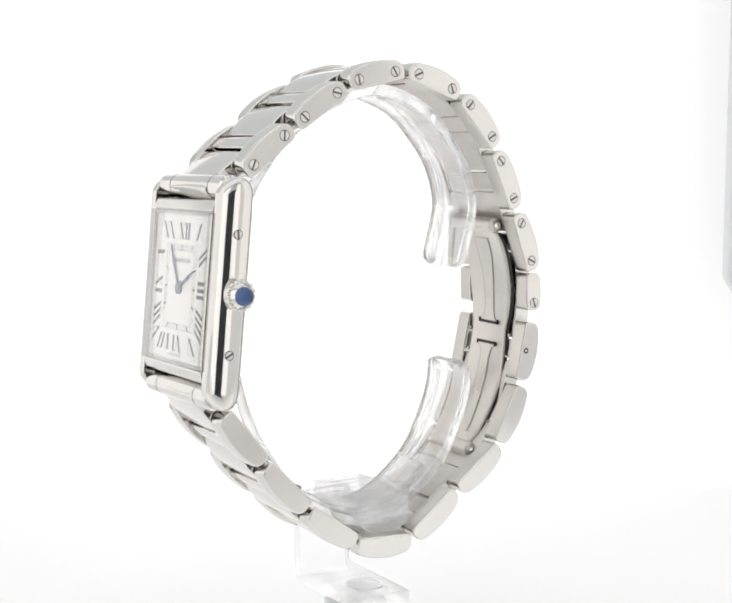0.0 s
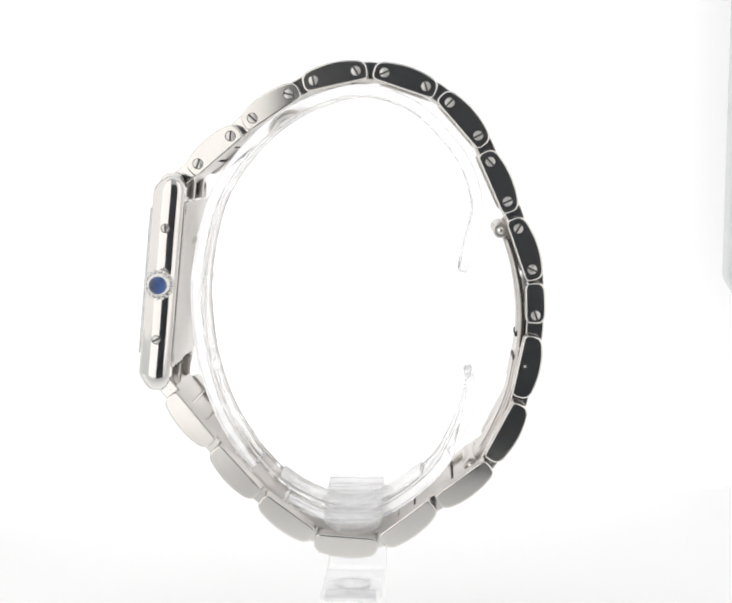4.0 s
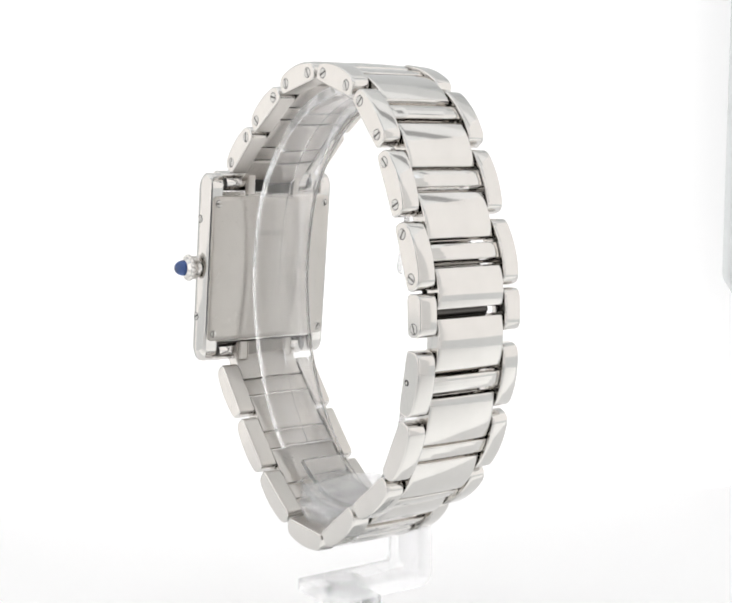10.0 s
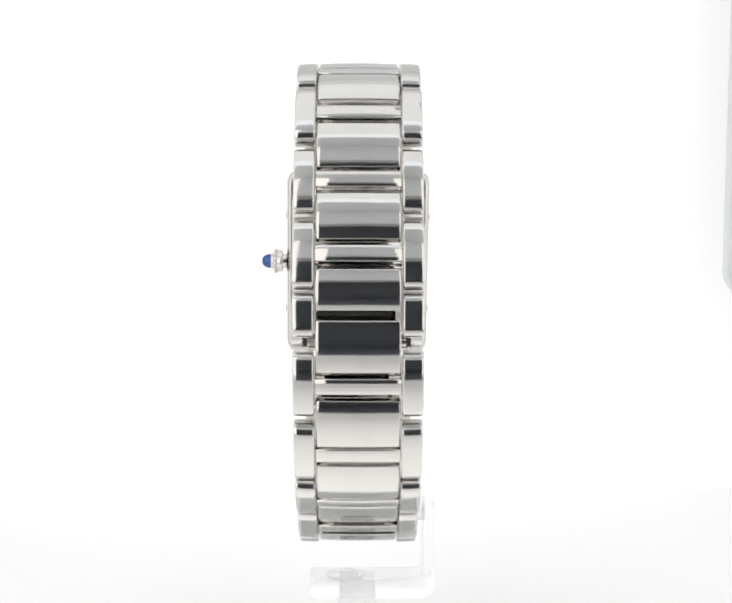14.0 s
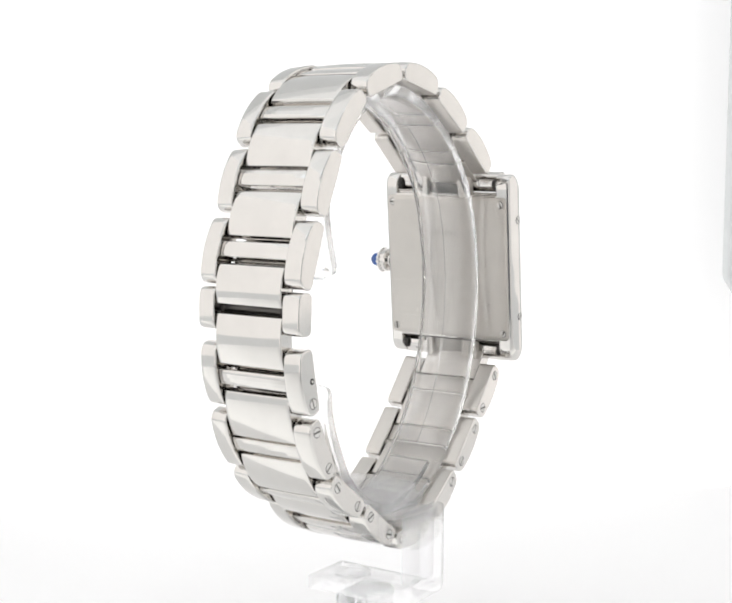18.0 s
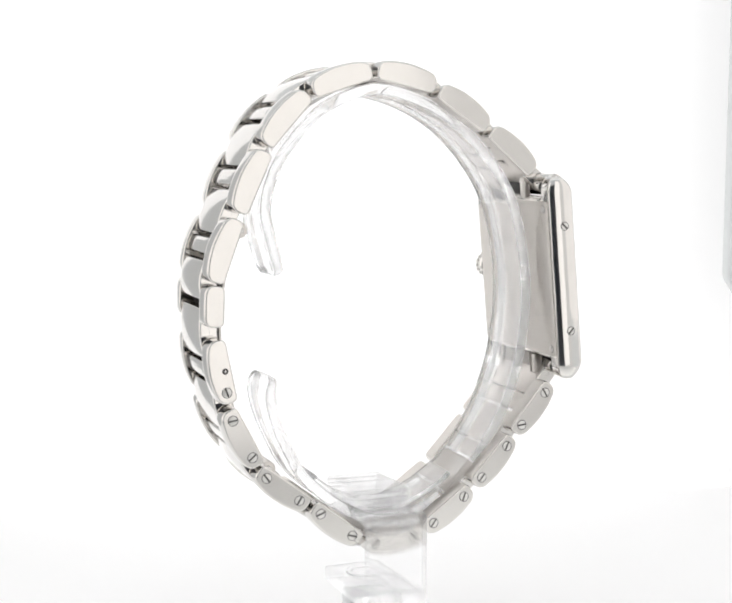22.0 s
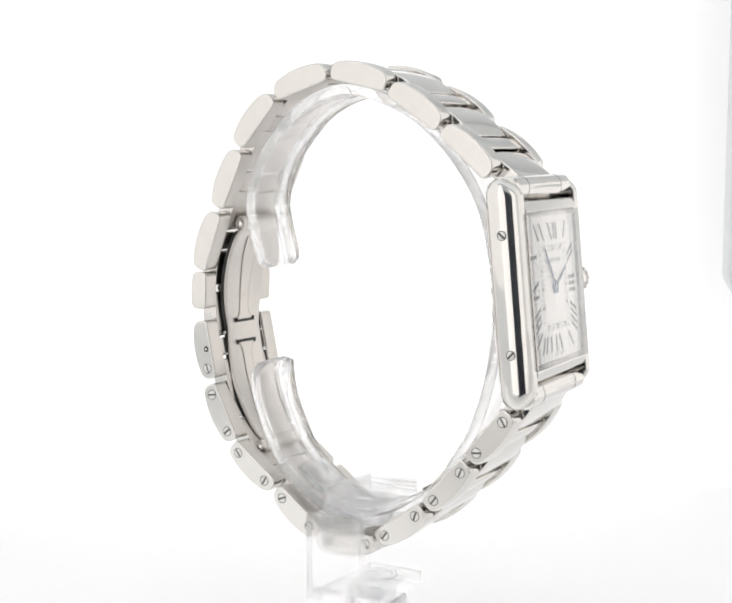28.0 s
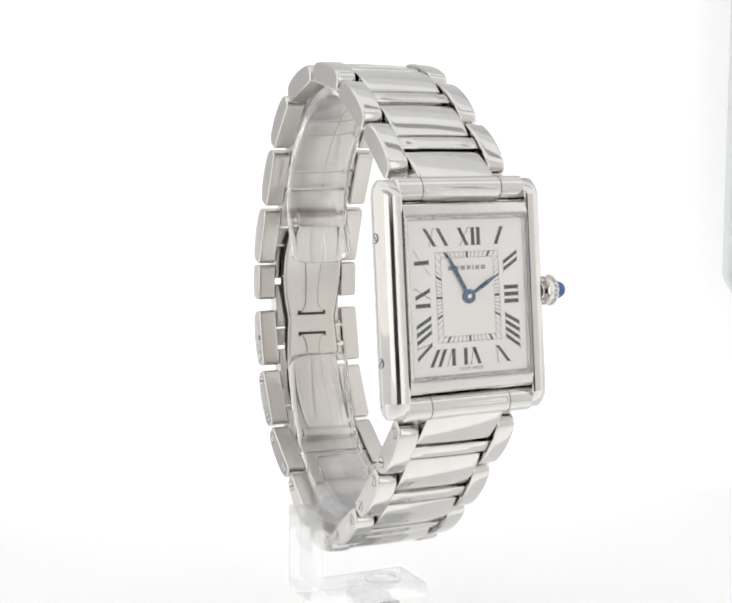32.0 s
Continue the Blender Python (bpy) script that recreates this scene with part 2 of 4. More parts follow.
def rounded(points, radius, steps=4):
    """A polygon with its corners rounded; radius: one for all, or one a corner."""
    out = []
    n = len(points)
    for i, p in enumerate(points):
        r = radius[i] if isinstance(radius, (list, tuple)) else radius
        p = Vector(p)
        a, b = Vector(points[i - 1]) - p, Vector(points[(i + 1) % n]) - p
        if r < 1e-6:
            out.append(tuple(p))
            continue
        ang = a.angle(b)
        cut = min(r / math.tan(ang / 2), a.length * 0.48, b.length * 0.48)
        s, e = p + a.normalized() * cut, p + b.normalized() * cut
        for k in range(steps + 1):
            u = k / steps
            out.append(tuple(s * (1 - u) ** 2 + p * 2 * u * (1 - u) + e * u ** 2))
    return out


def spline(points, per=8):
    """A smooth open line through the points."""
    pts = [Vector(p) for p in points]
    pts = [2 * pts[0] - pts[1]] + pts + [2 * pts[-1] - pts[-2]]
    out = []
    for i in range(1, len(pts) - 2):
        p0, p1, p2, p3 = pts[i - 1:i + 3]
        for k in range(per):
            u = k / per
            out.append(0.5 * (2 * p1 + (p2 - p0) * u + (2 * p0 - 5 * p1 + 4 * p2 - p3) * u * u + (3 * p1 - p0 - 3 * p2 + p3) * u ** 3))
    out.append(pts[-2])
    return out


def sideways(line):
    """The unit normal (to the left) at each point of a line in a plane."""
    out = []
    for i in range(len(line)):
        d = line[min(i + 1, len(line) - 1)] - line[max(i - 1, 0)]
        out.append(Vector((-d[1], d[0])).normalized())
    return out


# ---------------------------------------------------------------- the light tent
def slab(name, label, corners, thick, mat, category="wall"):
    """A flat wall from four corners in drawing units, with thickness away from the tent's middle."""
    c = [at(*p) for p in corners]
    n = (c[1] - c[0]).cross(c[3] - c[0]).normalized()
    mid = sum(c, Vector()) / 4
    if n.dot(mid - at(0, 0, -20)) < 0:
        n = -n
    bm = bmesh.new()
    a = [bm.verts.new(p / U) for p in c]
    b = [bm.verts.new((p + n * thick * U) / U) for p in c]
    bm.faces.new(a)
    bm.faces.new(b[::-1])
    for i in range(4):
        bm.faces.new((a[i], b[i], b[(i + 1) % 4], a[(i + 1) % 4]))
    ob = new(name, mesh_of(name, bm, mat))
    return tagged(ob, label, category, kind="structure")


HALF, TOP, FRONT = 190.0, 170.0, -188.0
bl, br = (-HALF, 68.0, -FLOOR), (HALF, 124.0, -FLOOR)
# floor strip out of view, its glow set by the tone of reflections
slab("floor_middle", "unseen dimmer glowing floor strip added for the links' reflections", [(-HALF, -15, -FLOOR), (HALF, -15, -FLOOR), (HALF, 20, -FLOOR), (-HALF, 20, -FLOOR)], 4, TABLEMID, "floor")
slab("floor", "white floor of the tent with an added glow", [(-HALF, 20, -FLOOR), (HALF, 20, -FLOOR), (HALF, 160, -FLOOR), (-HALF, 160, -FLOOR)], 4, TABLE, "floor")
slab("floor_front", "unseen glowing floor panel added to brighten the lower links", [(-HALF, -142, -FLOOR), (HALF, -142, -FLOOR), (HALF, -15, -FLOOR), (-HALF, -15, -FLOOR)], 4, TABLEFRONT, "floor")
FOOT = -48.0          # top of the dim panels added at the side cloths' foot
LIT = 42.0            # top of the bright glowing part of the back wall
slab("wall_north", "white glowing cloth back wall of the tent", [(-82.0, 83.92, -FLOOR), (92.0, 109.56, -FLOOR), (92.0, 109.56, LIT), (-82.0, 83.92, LIT)], 3, BACKGLOW)
# two dim panels added just out of view to tint the links' reflections
slab("wall_north_west", "unseen cool dim panel added beside the bright back wall", [(-128.0, 77.14, -FLOOR), (-82.0, 83.92, -FLOOR), (-82.0, 83.92, LIT), (-128.0, 77.14, LIT)], 3, COOLCLOTH)
slab("wall_north_east", "unseen cool dim panel added beside the bright back wall", [(92.0, 109.56, -FLOOR), (138.0, 116.34, -FLOOR), (138.0, 116.34, LIT), (92.0, 109.56, LIT)], 3, COOLCLOTH)
slab("wall_corner_west", "white glowing cloth in the tent's corner", [bl, (-128.0, 77.14, -FLOOR), (-128.0, 77.14, LIT), (-HALF, 68, LIT)], 3, FABRIC)
slab("wall_corner_east", "white glowing cloth in the tent's corner", [(138.0, 116.34, -FLOOR), br, (HALF, 124, LIT), (138.0, 116.34, LIT)], 3, FABRIC)
slab("wall_north_top", "unseen cool dim panel added over the bright back wall", [(-HALF, 68, LIT), (HALF, 124, LIT), (HALF, 124, TOP), (-HALF, 68, TOP)], 3, UPPERCLOTH)
slab("ceiling_back_1", "unseen cool dim panel added at the back of the tent's roof", [(-HALF, 50, TOP), (0, 50, TOP), (0, 160, TOP), (-HALF, 160, TOP)], 3, CEILINGBACK, "ceiling")
slab("ceiling_back_2", "unseen cool dim panel added at the back of the tent's roof", [(0, 50, TOP), (HALF, 50, TOP), (HALF, 160, TOP), (0, 160, TOP)], 3, CEILINGBACK, "ceiling")
# slab added out of view so the upper links reflect a dark streak
slab("ceiling_bar", "unseen grey slab added for a dark streak on the links", [(45, -16, TOP - 6), (HALF, -16, TOP - 6), (HALF, 6, TOP - 6), (45, 6, TOP - 6)], 4, GREYCLOTH, "ceiling")
slab("wall_east_foot", "unseen dim cool panel added at the foot of the tent's side", [(HALF, -95, -FLOOR), (HALF, 75, -FLOOR), (HALF, 75, FOOT), (HALF, -95, FOOT)], 3, SIDEFOOT)
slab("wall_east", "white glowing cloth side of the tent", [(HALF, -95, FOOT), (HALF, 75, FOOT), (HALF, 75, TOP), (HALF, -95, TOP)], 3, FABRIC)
slab("wall_east_back", "white glowing cloth at the back of the tent's side", [(HALF, 75, -FLOOR), (HALF, 160, -FLOOR), (HALF, 160, TOP), (HALF, 75, TOP)], 3, FABRIC)
# dimmer panel added out of view to grade the tone of link faces
slab("wall_east_front", "unseen dimmer panel added at the front of the tent's side", [(HALF, FRONT, -FLOOR), (HALF, -95, -FLOOR), (HALF, -95, TOP), (HALF, FRONT, TOP)], 3, SIDEDIM)
slab("wall_west_foot", "unseen dim cool panel added at the foot of the tent's side", [(-HALF, FRONT, -FLOOR), (-HALF, 160, -FLOOR), (-HALF, 160, FOOT), (-HALF, FRONT, FOOT)], 3, SIDEFOOT)
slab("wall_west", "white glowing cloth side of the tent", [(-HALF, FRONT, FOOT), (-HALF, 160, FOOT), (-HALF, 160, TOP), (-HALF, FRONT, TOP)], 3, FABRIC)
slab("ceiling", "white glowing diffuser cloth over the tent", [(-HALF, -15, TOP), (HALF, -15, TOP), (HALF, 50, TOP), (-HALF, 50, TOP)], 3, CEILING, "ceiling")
slab("ceiling_middle", "unseen cooler dimmer panel added in the tent's roof", [(-HALF, -92, TOP), (HALF, -92, TOP), (HALF, -15, TOP), (-HALF, -15, TOP)], 3, CEILINGFRONT, "ceiling")
slab("ceiling_strip", "cool white lamp strip in the tent's roof", [(-HALF, -114, TOP), (HALF, -114, TOP), (HALF, -92, TOP), (-HALF, -92, TOP)], 3, STRIP, "lamp strip")
slab("ceiling_front", "grey unlit cloth at the front of the tent's roof", [(-HALF, FRONT, TOP), (HALF, FRONT, TOP), (HALF, -114, TOP), (-HALF, -114, TOP)], 3, VALANCE, "ceiling")

# the front cloth with the opening through which the camera looks, and the dark room behind it
OL, OR, OT = -44.0, 70.0, 57.0
slab("floor_west", "white floor of the tent with an added glow", [(-HALF, FRONT, -FLOOR), (OL, FRONT, -FLOOR), (OL, -142, -FLOOR), (-HALF, -142, -FLOOR)], 4, TABLE, "floor")
slab("floor_east", "white floor of the tent with an added glow", [(OR, FRONT, -FLOOR), (HALF, FRONT, -FLOOR), (HALF, -142, -FLOOR), (OR, -142, -FLOOR)], 4, TABLE, "floor")
# these two cloths glow out of view to brighten the dial
slab("wall_south_1", "unseen white tent front with glow added to brighten the dial", [(-HALF, FRONT, -FLOOR), (OL, FRONT, -FLOOR), (OL, FRONT, TOP), (-HALF, FRONT, TOP)], 3, FRONTCLOTH)
slab("wall_south_2", "unseen white tent front with glow added to brighten the dial", [(OR, FRONT, -FLOOR), (HALF, FRONT, -FLOOR), (HALF, FRONT, TOP), (OR, FRONT, TOP)], 3, SIDEFRONT)
# dark strip added as a step in the reflected fade from dark to grey
slab("wall_south_3", "unseen dark strip added to grade reflections over the opening", [(OL, FRONT, OT), (OR, FRONT, OT), (OR, FRONT, OT + 14), (OL, FRONT, OT + 14)], 3, HEM)
slab("wall_south_4", "grey cloth valance over the tent's opening", [(OL, FRONT, OT + 14), (OR, FRONT, OT + 14), (OR, FRONT, TOP), (OL, FRONT, TOP)], 3, VALANCE)
slab("room_floor", "dark floor of the room outside the tent", [(-420, -620, -FLOOR - 60), (420, -620, -FLOOR - 60), (420, -168, -FLOOR - 60), (-420, -168, -FLOOR - 60)], 6, DARK, "floor")
slab("room_wall_1", "dark wall of the room", [(-420, -620, -140), (420, -620, -140), (420, -620, 330), (-420, -620, 330)], 6, DARK)
slab("room_wall_2", "dark wall of the room", [(-420, -620, -140), (-420, -190, -140), (-420, -190, 330), (-420, -620, 330)], 6, DARK)
slab("room_wall_3", "dark wall of the room", [(420, -620, -140), (420, -190, -140), (420, -190, 330), (420, -620, 330)], 6, DARK)
slab("room_ceiling", "dark ceiling of the room", [(-420, -620, 330), (420, -620, 330), (420, -190, 330), (-420, -190, 330)], 6, DARK, "ceiling")


def grey_panel():
    """The rounded grey edge of a lamp housing that hangs by the back wall."""
    ob = thing("lamp_housing", "pale grey plastic lamp housing with a rounded foot", "lamp housing", Matrix.Translation(at(80.5, 92, -36)))
    bm = bmesh.new()
    prof = rounded([(0, 8), (5, 0), (40, 0), (40, 195), (0, 195)], [4, 4, 4, 2, 2], 6)
    add_prism(bm, prof, -3, 3, 0.8, 3)
    part("housing", bm, GREYPANEL, ob)
    return ob


grey_panel()

# ---------------------------------------------------------------- the watch
YC = -0.81
turn0 = Matrix.Translation(at(0, 0, 0))
watch = thing("wristwatch", "polished steel wristwatch with rectangular dial and link bracelet", "watch", turn0)
L = Matrix.Translation((0, YC, 0))

# pins of the bracelet's outer links, in the plane of the ring
UPPER = [((-23.75, -1.94), (-18.98, 2.07)), ((-15.76, 4.64), (-10.44, 8.15)), ((-6.89, 10.08), (-0.66, 11.44)), ((3.48, 11.18), (9.40, 9.24)),
         ((12.83, 6.96), (17.06, 2.16)), ((18.81, -1.53), (21.39, -7.26)), ((22.98, -11.14), (25.11, -17.14))]
LOWER = [((-27.46, -37.73), (-23.48, -42.54)), ((-20.92, -45.73), (-16.66, -50.36)), ((-13.65, -53.11), (-8.5, -56.82)), ((-5.15, -58.62), (1.02, -59.0)),
         ((4.78, -57.5), (9.91, -53.56)), ((13.13, -51.3), (18.18, -47.46)), ((20.29, -44.23), (23.17, -38.63))]
SHORT = ((25.6, -20.28), (25.72, -23.88))
LATCH = ((25.25, -28.5), (24.0, -34.6))
HUBTOP, HUBLOW = (-27.95, -5.2), (-30.55, -33.8)


def along(p, q):
    """A frame whose x runs from p to q and whose z points out of the ring."""
    p, q = Vector((p[0], 0, p[1])), Vector((q[0], 0, q[1]))
    e = (q - p).normalized()
    n = Vector((-e.z, 0, e.x))
    mid = (p + q) / 2
    if n.dot(mid - Vector((0, 0, -24))) < 0:
        n = -n
    y = n.cross(e)
    m = Matrix((e, y, n)).transposed().to_4x4()
    m.translation = mid
    return m, (q - p).length


def outer_profile(half, rise, drop, shoulder):
    """A link seen from the side: flat inside, bowed outside, with rounded ends."""
    ends = rounded([(-half, shoulder), (half, shoulder), (half - 0.12, -drop), (-half + 0.12, -drop)], [1.5, 1.5, 0.95, 0.95], 8)
    cut = -ends[8][0]
    top = [(cut * u, shoulder) for u in [k / 10 for k in range(-9, 10)]]
    line = ends[:9] + top + ends[9:]
    return [(x, z + (rise - shoulder) * (1 - (x / half) ** 2) * max(0.0, min(1.0, z / shoulder))) for x, z in line]


def side_mesh(half, rise=2.05, drop=1.45, shoulder=1.2):
    """Two plates for one link, each falling slightly towards its outer rim: for the y < 0 rim and the y > 0 rim."""
    return {s: one_side(half, rise, drop, shoulder, s) for s in (-1, 1)}


def one_side(half, rise, drop, shoulder, s):
    bm = bmesh.new()
    add_soft(bm, outer_profile(half, rise, drop, shoulder), [-1.45, -0.9, -0.3, 0.3, 0.9, 1.45], 0.24, 4, 0.05, s * 0.04)
    for f in bm.faces:
        f.normal_update()
        f.material_index = 0 if abs(f.normal.y) > 0.95 else (2 if f.normal.z < -0.7 else 1)
    return mesh_of("side_link", bm, [SATIN, POLISHED, BRUSHED], 42)


def screw_mesh(r=0.74):
    bm = bmesh.new()
    add_lathe(bm, [(-0.3, r + 0.1), (0.01, r + 0.1), (0.01, r + 0.0), (0.004, r), (0.004, 0)], (0, -1, 0), steps=28, mat=1)
    gap = 0.13
    for s in (1, -1):
        outline = []
        a0 = math.asin(gap / r)
        for k in range(15):
            a = a0 + (math.pi - 2 * a0) * k / 14
            outline.append((r * math.cos(a), s * r * math.sin(a)))
        add_prism(bm, outline, -0.09, 0.2, 0.09, 2, 0)
    return mesh_of("screw", bm, [SCREWSTEEL, SLOT], 50)


def wide_mesh(half, bow=0.55, top=1.75, inner=1.05):
    bm = bmesh.new()
    pts = []
    for k in range(25):
        u = -1 + k / 12
        pts.append((u * (half - 0.2), top - bow * u * u))
    prof = rounded([(-half, 0.2)] + pts + [(half, 0.2), (half - 0.22, -inner), (-half + 0.22, -inner)], [0.3, 0.35] + [0.0] * 23 + [0.35, 0.3, 0.3, 0.3], 5)
    add_soft(bm, prof, [-5.78, -5.2, -4.4, -3.0, -1.5, 0.0, 1.5, 3.0, 4.4, 5.2, 5.78], 0.2, 3, 0.13)
    for f in bm.faces:
        f.normal_update()
        f.material_index = 1 if f.normal.z < -0.6 else 0
    return mesh_of("centre_link", bm, [POLISHED, BRUSHED], 42)


def bar_mesh(half):
    bm = bmesh.new()
    prof = rounded([(-half - 0.26, -1.3), (-half - 0.26, -0.75), (-half, -0.6), (-half, 1.0), (-half * 0.5, 1.13), (0, 1.16), (half * 0.5, 1.13), (half, 1.0), (half, -0.6), (half + 0.26, -0.75), (half + 0.26, -1.3)],
                   [0.12, 0.1, 0.1, 0.25, 0.1, 0.1, 0.1, 0.25, 0.1, 0.1, 0.12], 4)
    add_soft(bm, prof, [-5.9, -3.0, 0.0, 3.0, 5.9], 0.1, 2, 0.06)
    for f in bm.faces:
        f.normal_update()
        f.material_index = 1 if f.normal.z < -0.6 else 0
    return mesh_of("link_bar", bm, [POLISHED, BRUSHED], 42)


SCREW = screw_mesh(0.69)
BARSCREW = screw_mesh(0.58)
SIDE = side_mesh(4.85)
WIDE, BAR = wide_mesh(3.51), bar_mesh(1.16)


def put_link(pins, data, screws, face):
    """Two outer plates of one link; face: -1 or 1, the side on which the screw heads show."""
    m, span = along(*pins)
    flip = 1 if (m.to_3x3() @ Vector((0, 1, 0))).y > 0 else -1
    for s in (-1, 1):
        plate = part("side_link", data[s * flip], None, watch, "", L @ Matrix.Translation((0, s * 7.47, 0)) @ m)
        if s == face:
            for x in screws:
                spin = Matrix.Rotation(random.uniform(0, 3.1), 4, "Y")
                turn = Matrix.Identity(4) if s * flip < 0 else Matrix.Rotation(math.pi, 4, "Z")
                part("screw", SCREW, None, plate, "slotted screw head", Matrix.Translation((x, s * flip * 1.45, -0.05)) @ turn @ spin)
    return m


for pins in UPPER:
    put_link(pins, SIDE, (-3.14, 3.14), -1)
for pins in LOWER:
    put_link(pins, SIDE, (-3.14, 3.14), 1)
put_link(SHORT, side_mesh(3.05, 1.55, 1.5, 1.4), (1.75,), -1)
put_link(LATCH, side_mesh(4.75), (3.0,), 1)

chain = [HUBTOP] + [p for pins in UPPER for p in pins]
lower = [HUBLOW] + [p for pins in LOWER for p in pins]
for line in (chain, lower):
    for i in range(0, len(line) - 1, 2):
        m, span = along(line[i], line[i + 1])
        data = WIDE if i else wide_mesh(span / 2 + 1.6, 0.35, 1.6)
        part("centre_link", data, None, watch, "", L @ m)
for pins in UPPER + LOWER + [LATCH]:
    m, span = along(*pins)
    part("link_bar", BAR, None, watch, "", L @ Matrix.Translation(m.to_3x3() @ Vector((0, 0, 0.45))) @ m)
part("centre_link", wide_mesh(2.96), None, watch, "", L @ along((25.1, -15.7), (25.75, -21.6))[0])
part("centre_link", wide_mesh(3.78), None, watch, "", L @ along((25.72, -22.35), (25.3, -30.05))[0])
# dark tube added to fill the link gap with shade
bm = bmesh.new()
add_lathe(bm, [(-5.7, 0.5), (-5.6, 0.6), (4.3, 0.6), (4.4, 0.5)], (0, 1, 0), (24.75, 0, -22.0), 20)
part("gap_shade_tube", bm, SLOT, watch, "dark tube added as shade between two links", L)
part("centre_link", wide_mesh(3.7), None, watch, "", L @ along((24.3, -33.4), (22.4, -40.6))[0])

# ---------------------------------------------------------------- the case
case_at = Matrix.Translation((-28.72, -0.95, -19.44)) @ Matrix.Rotation(radians(1.2), 4, "Z") @ Matrix.Rotation(radians(-0.4), 4, "X") @ Matrix.Rotation(radians(5.45), 4, "Y")


def case_side(sign):
    """One of the two long rounded bars that frame the case."""
    bm = bmesh.new()
    hh, half, cap = 2.6, 15.75, 2.3
    sect = []
    for k in range(25):
        a = radians(-90 + k * 140 / 24)
        sect.append((hh * math.sin(a), -0.4 + 1.9 * math.cos(a)))
    bx = sect[-1][0]
    sect += [(bx + 0.1, 0.62), (bx + 0.1, -1.2), (bx, -1.42), (bx - 0.2, -1.5), (-hh + 0.3, -1.5), (-hh + 0.1, -1.42), (-hh, -1.2)]
    zs = [half - cap, half - cap + 0.01] + [half - cap + cap * q for q in (0.15, 0.3, 0.45, 0.6, 0.72, 0.82, 0.9, 0.95, 0.985, 1.0)]
    zs = [-z for z in zs[::-1]] + [0.0] + zs
    rings = []
    for z in zs:
        end = max(0.0, abs(z) - (half - cap)) / cap
        s = math.sqrt(max(0.0, 1 - end ** 2))
        lean = max(0.15, 1 - 0.4 * end - 0.42 * end ** 3)
        rings.append([bm.verts.new((x * (lean if x < 0 else 0.3 + 0.7 * s) - 0.12, sign * (10.9 + (y if y < 0 else y * (0.4 + 0.6 * s))), z)) for x, y in sect])
    n = len(sect)
    for p, q in zip(rings, rings[1:]):
        for i in range(n):
            bm.faces.new((p[i], p[(i + 1) % n], q[(i + 1) % n], q[i]))
    bm.faces.new(rings[0][::-1])
    bm.faces.new(rings[-1])
    side = part("case_side", bm, POLISHED, watch, "long rounded polished side bar of the case", case_at, 21)
    for z in (8.15, -8.15):
        turn = Matrix.Identity(4) if sign < 0 else Matrix.Rotation(math.pi, 4, "Z")
        part("screw", BARSCREW, None, side, "slotted screw head", Matrix.Translation((-0.25, sign * 12.41, z)) @ turn @ Matrix.Rotation(random.uniform(0, 3), 4, "Y"))


case_side(-1)
case_side(1)


def ring_frame(bm, y1, z1, y0, z0, x_out, x_in, x_low, tilt=0.0):
    """A rectangular frame: outer edge y1, z1 at x_out, inner edge y0, z0 at x_in, standing on x_low."""
    def loop(y, z, x):
        return [bm.verts.new((x, a * y, b * z)) for a, b in ((1, 1), (-1, 1), (-1, -1), (1, -1))]
    rows = [loop(y1, z1, x_low), loop(y1, z1, x_out + 0.15 + tilt), loop(y1 - 0.15, z1 - 0.15, x_out + tilt), loop(y0 + 0.25, z0 + 0.35, x_out), loop(y0, z0, x_in), loop(y0, z0, x_low)]
    for p, q in zip(rows, rows[1:] + rows[:1]):
        for i in range(4):
            bm.faces.new((p[i], p[(i + 1) % 4], q[(i + 1) % 4], q[i]))


bm = bmesh.new()
add_box(bm, -2.25, 2.1, -9.75, 9.75, -12.45, 12.45, 0.15)
part("case_body", bm, SATIN, watch, "", case_at)
bm = bmesh.new()
ring_frame(bm, 9.5, 12.35, 9.2, 10.75, -2.85, -2.75, -2.2, 0.4)
part("bezel", bm, BEZEL, watch, "polished rectangular bezel", case_at, 20)
# the lower end bar is darkened for the shade below the back plate
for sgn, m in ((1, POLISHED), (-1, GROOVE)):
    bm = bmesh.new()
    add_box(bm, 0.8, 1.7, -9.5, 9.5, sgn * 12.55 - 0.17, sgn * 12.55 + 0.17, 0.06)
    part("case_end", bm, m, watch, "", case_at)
bm = bmesh.new()
ring_frame(bm, 9.2, 10.75, 8.75, 10.2, -2.80, -2.38, -2.2)
part("dial_flange", bm, SATIN, watch, "", case_at, 20)
bm = bmesh.new()
add_box(bm, -2.38, -2.24, -9.15, 9.15, -10.6, 10.6)
dial = part("dial", bm, DIALWHITE, watch, "silvered white dial with roman numerals", case_at)
bm = bmesh.new()
add_prism(bm, [(-9.25, -10.8), (9.25, -10.8), (9.25, 10.8), (-9.25, 10.8)], 2.84, 3.35, 0.22, 2)
bmesh.ops.rotate(bm, verts=bm.verts, cent=(0, 0, 0), matrix=Matrix.Rotation(radians(90), 3, "Z"))
for f in bm.faces:
    f.normal_update()
    f.material_index = 0 if abs(f.normal.x) > 0.9 else 1
glass = part("crystal", bm, [CRYSTAL, CRYSTALEDGE], watch, "flat clear watch crystal", case_at)
glass.visible_shadow = False

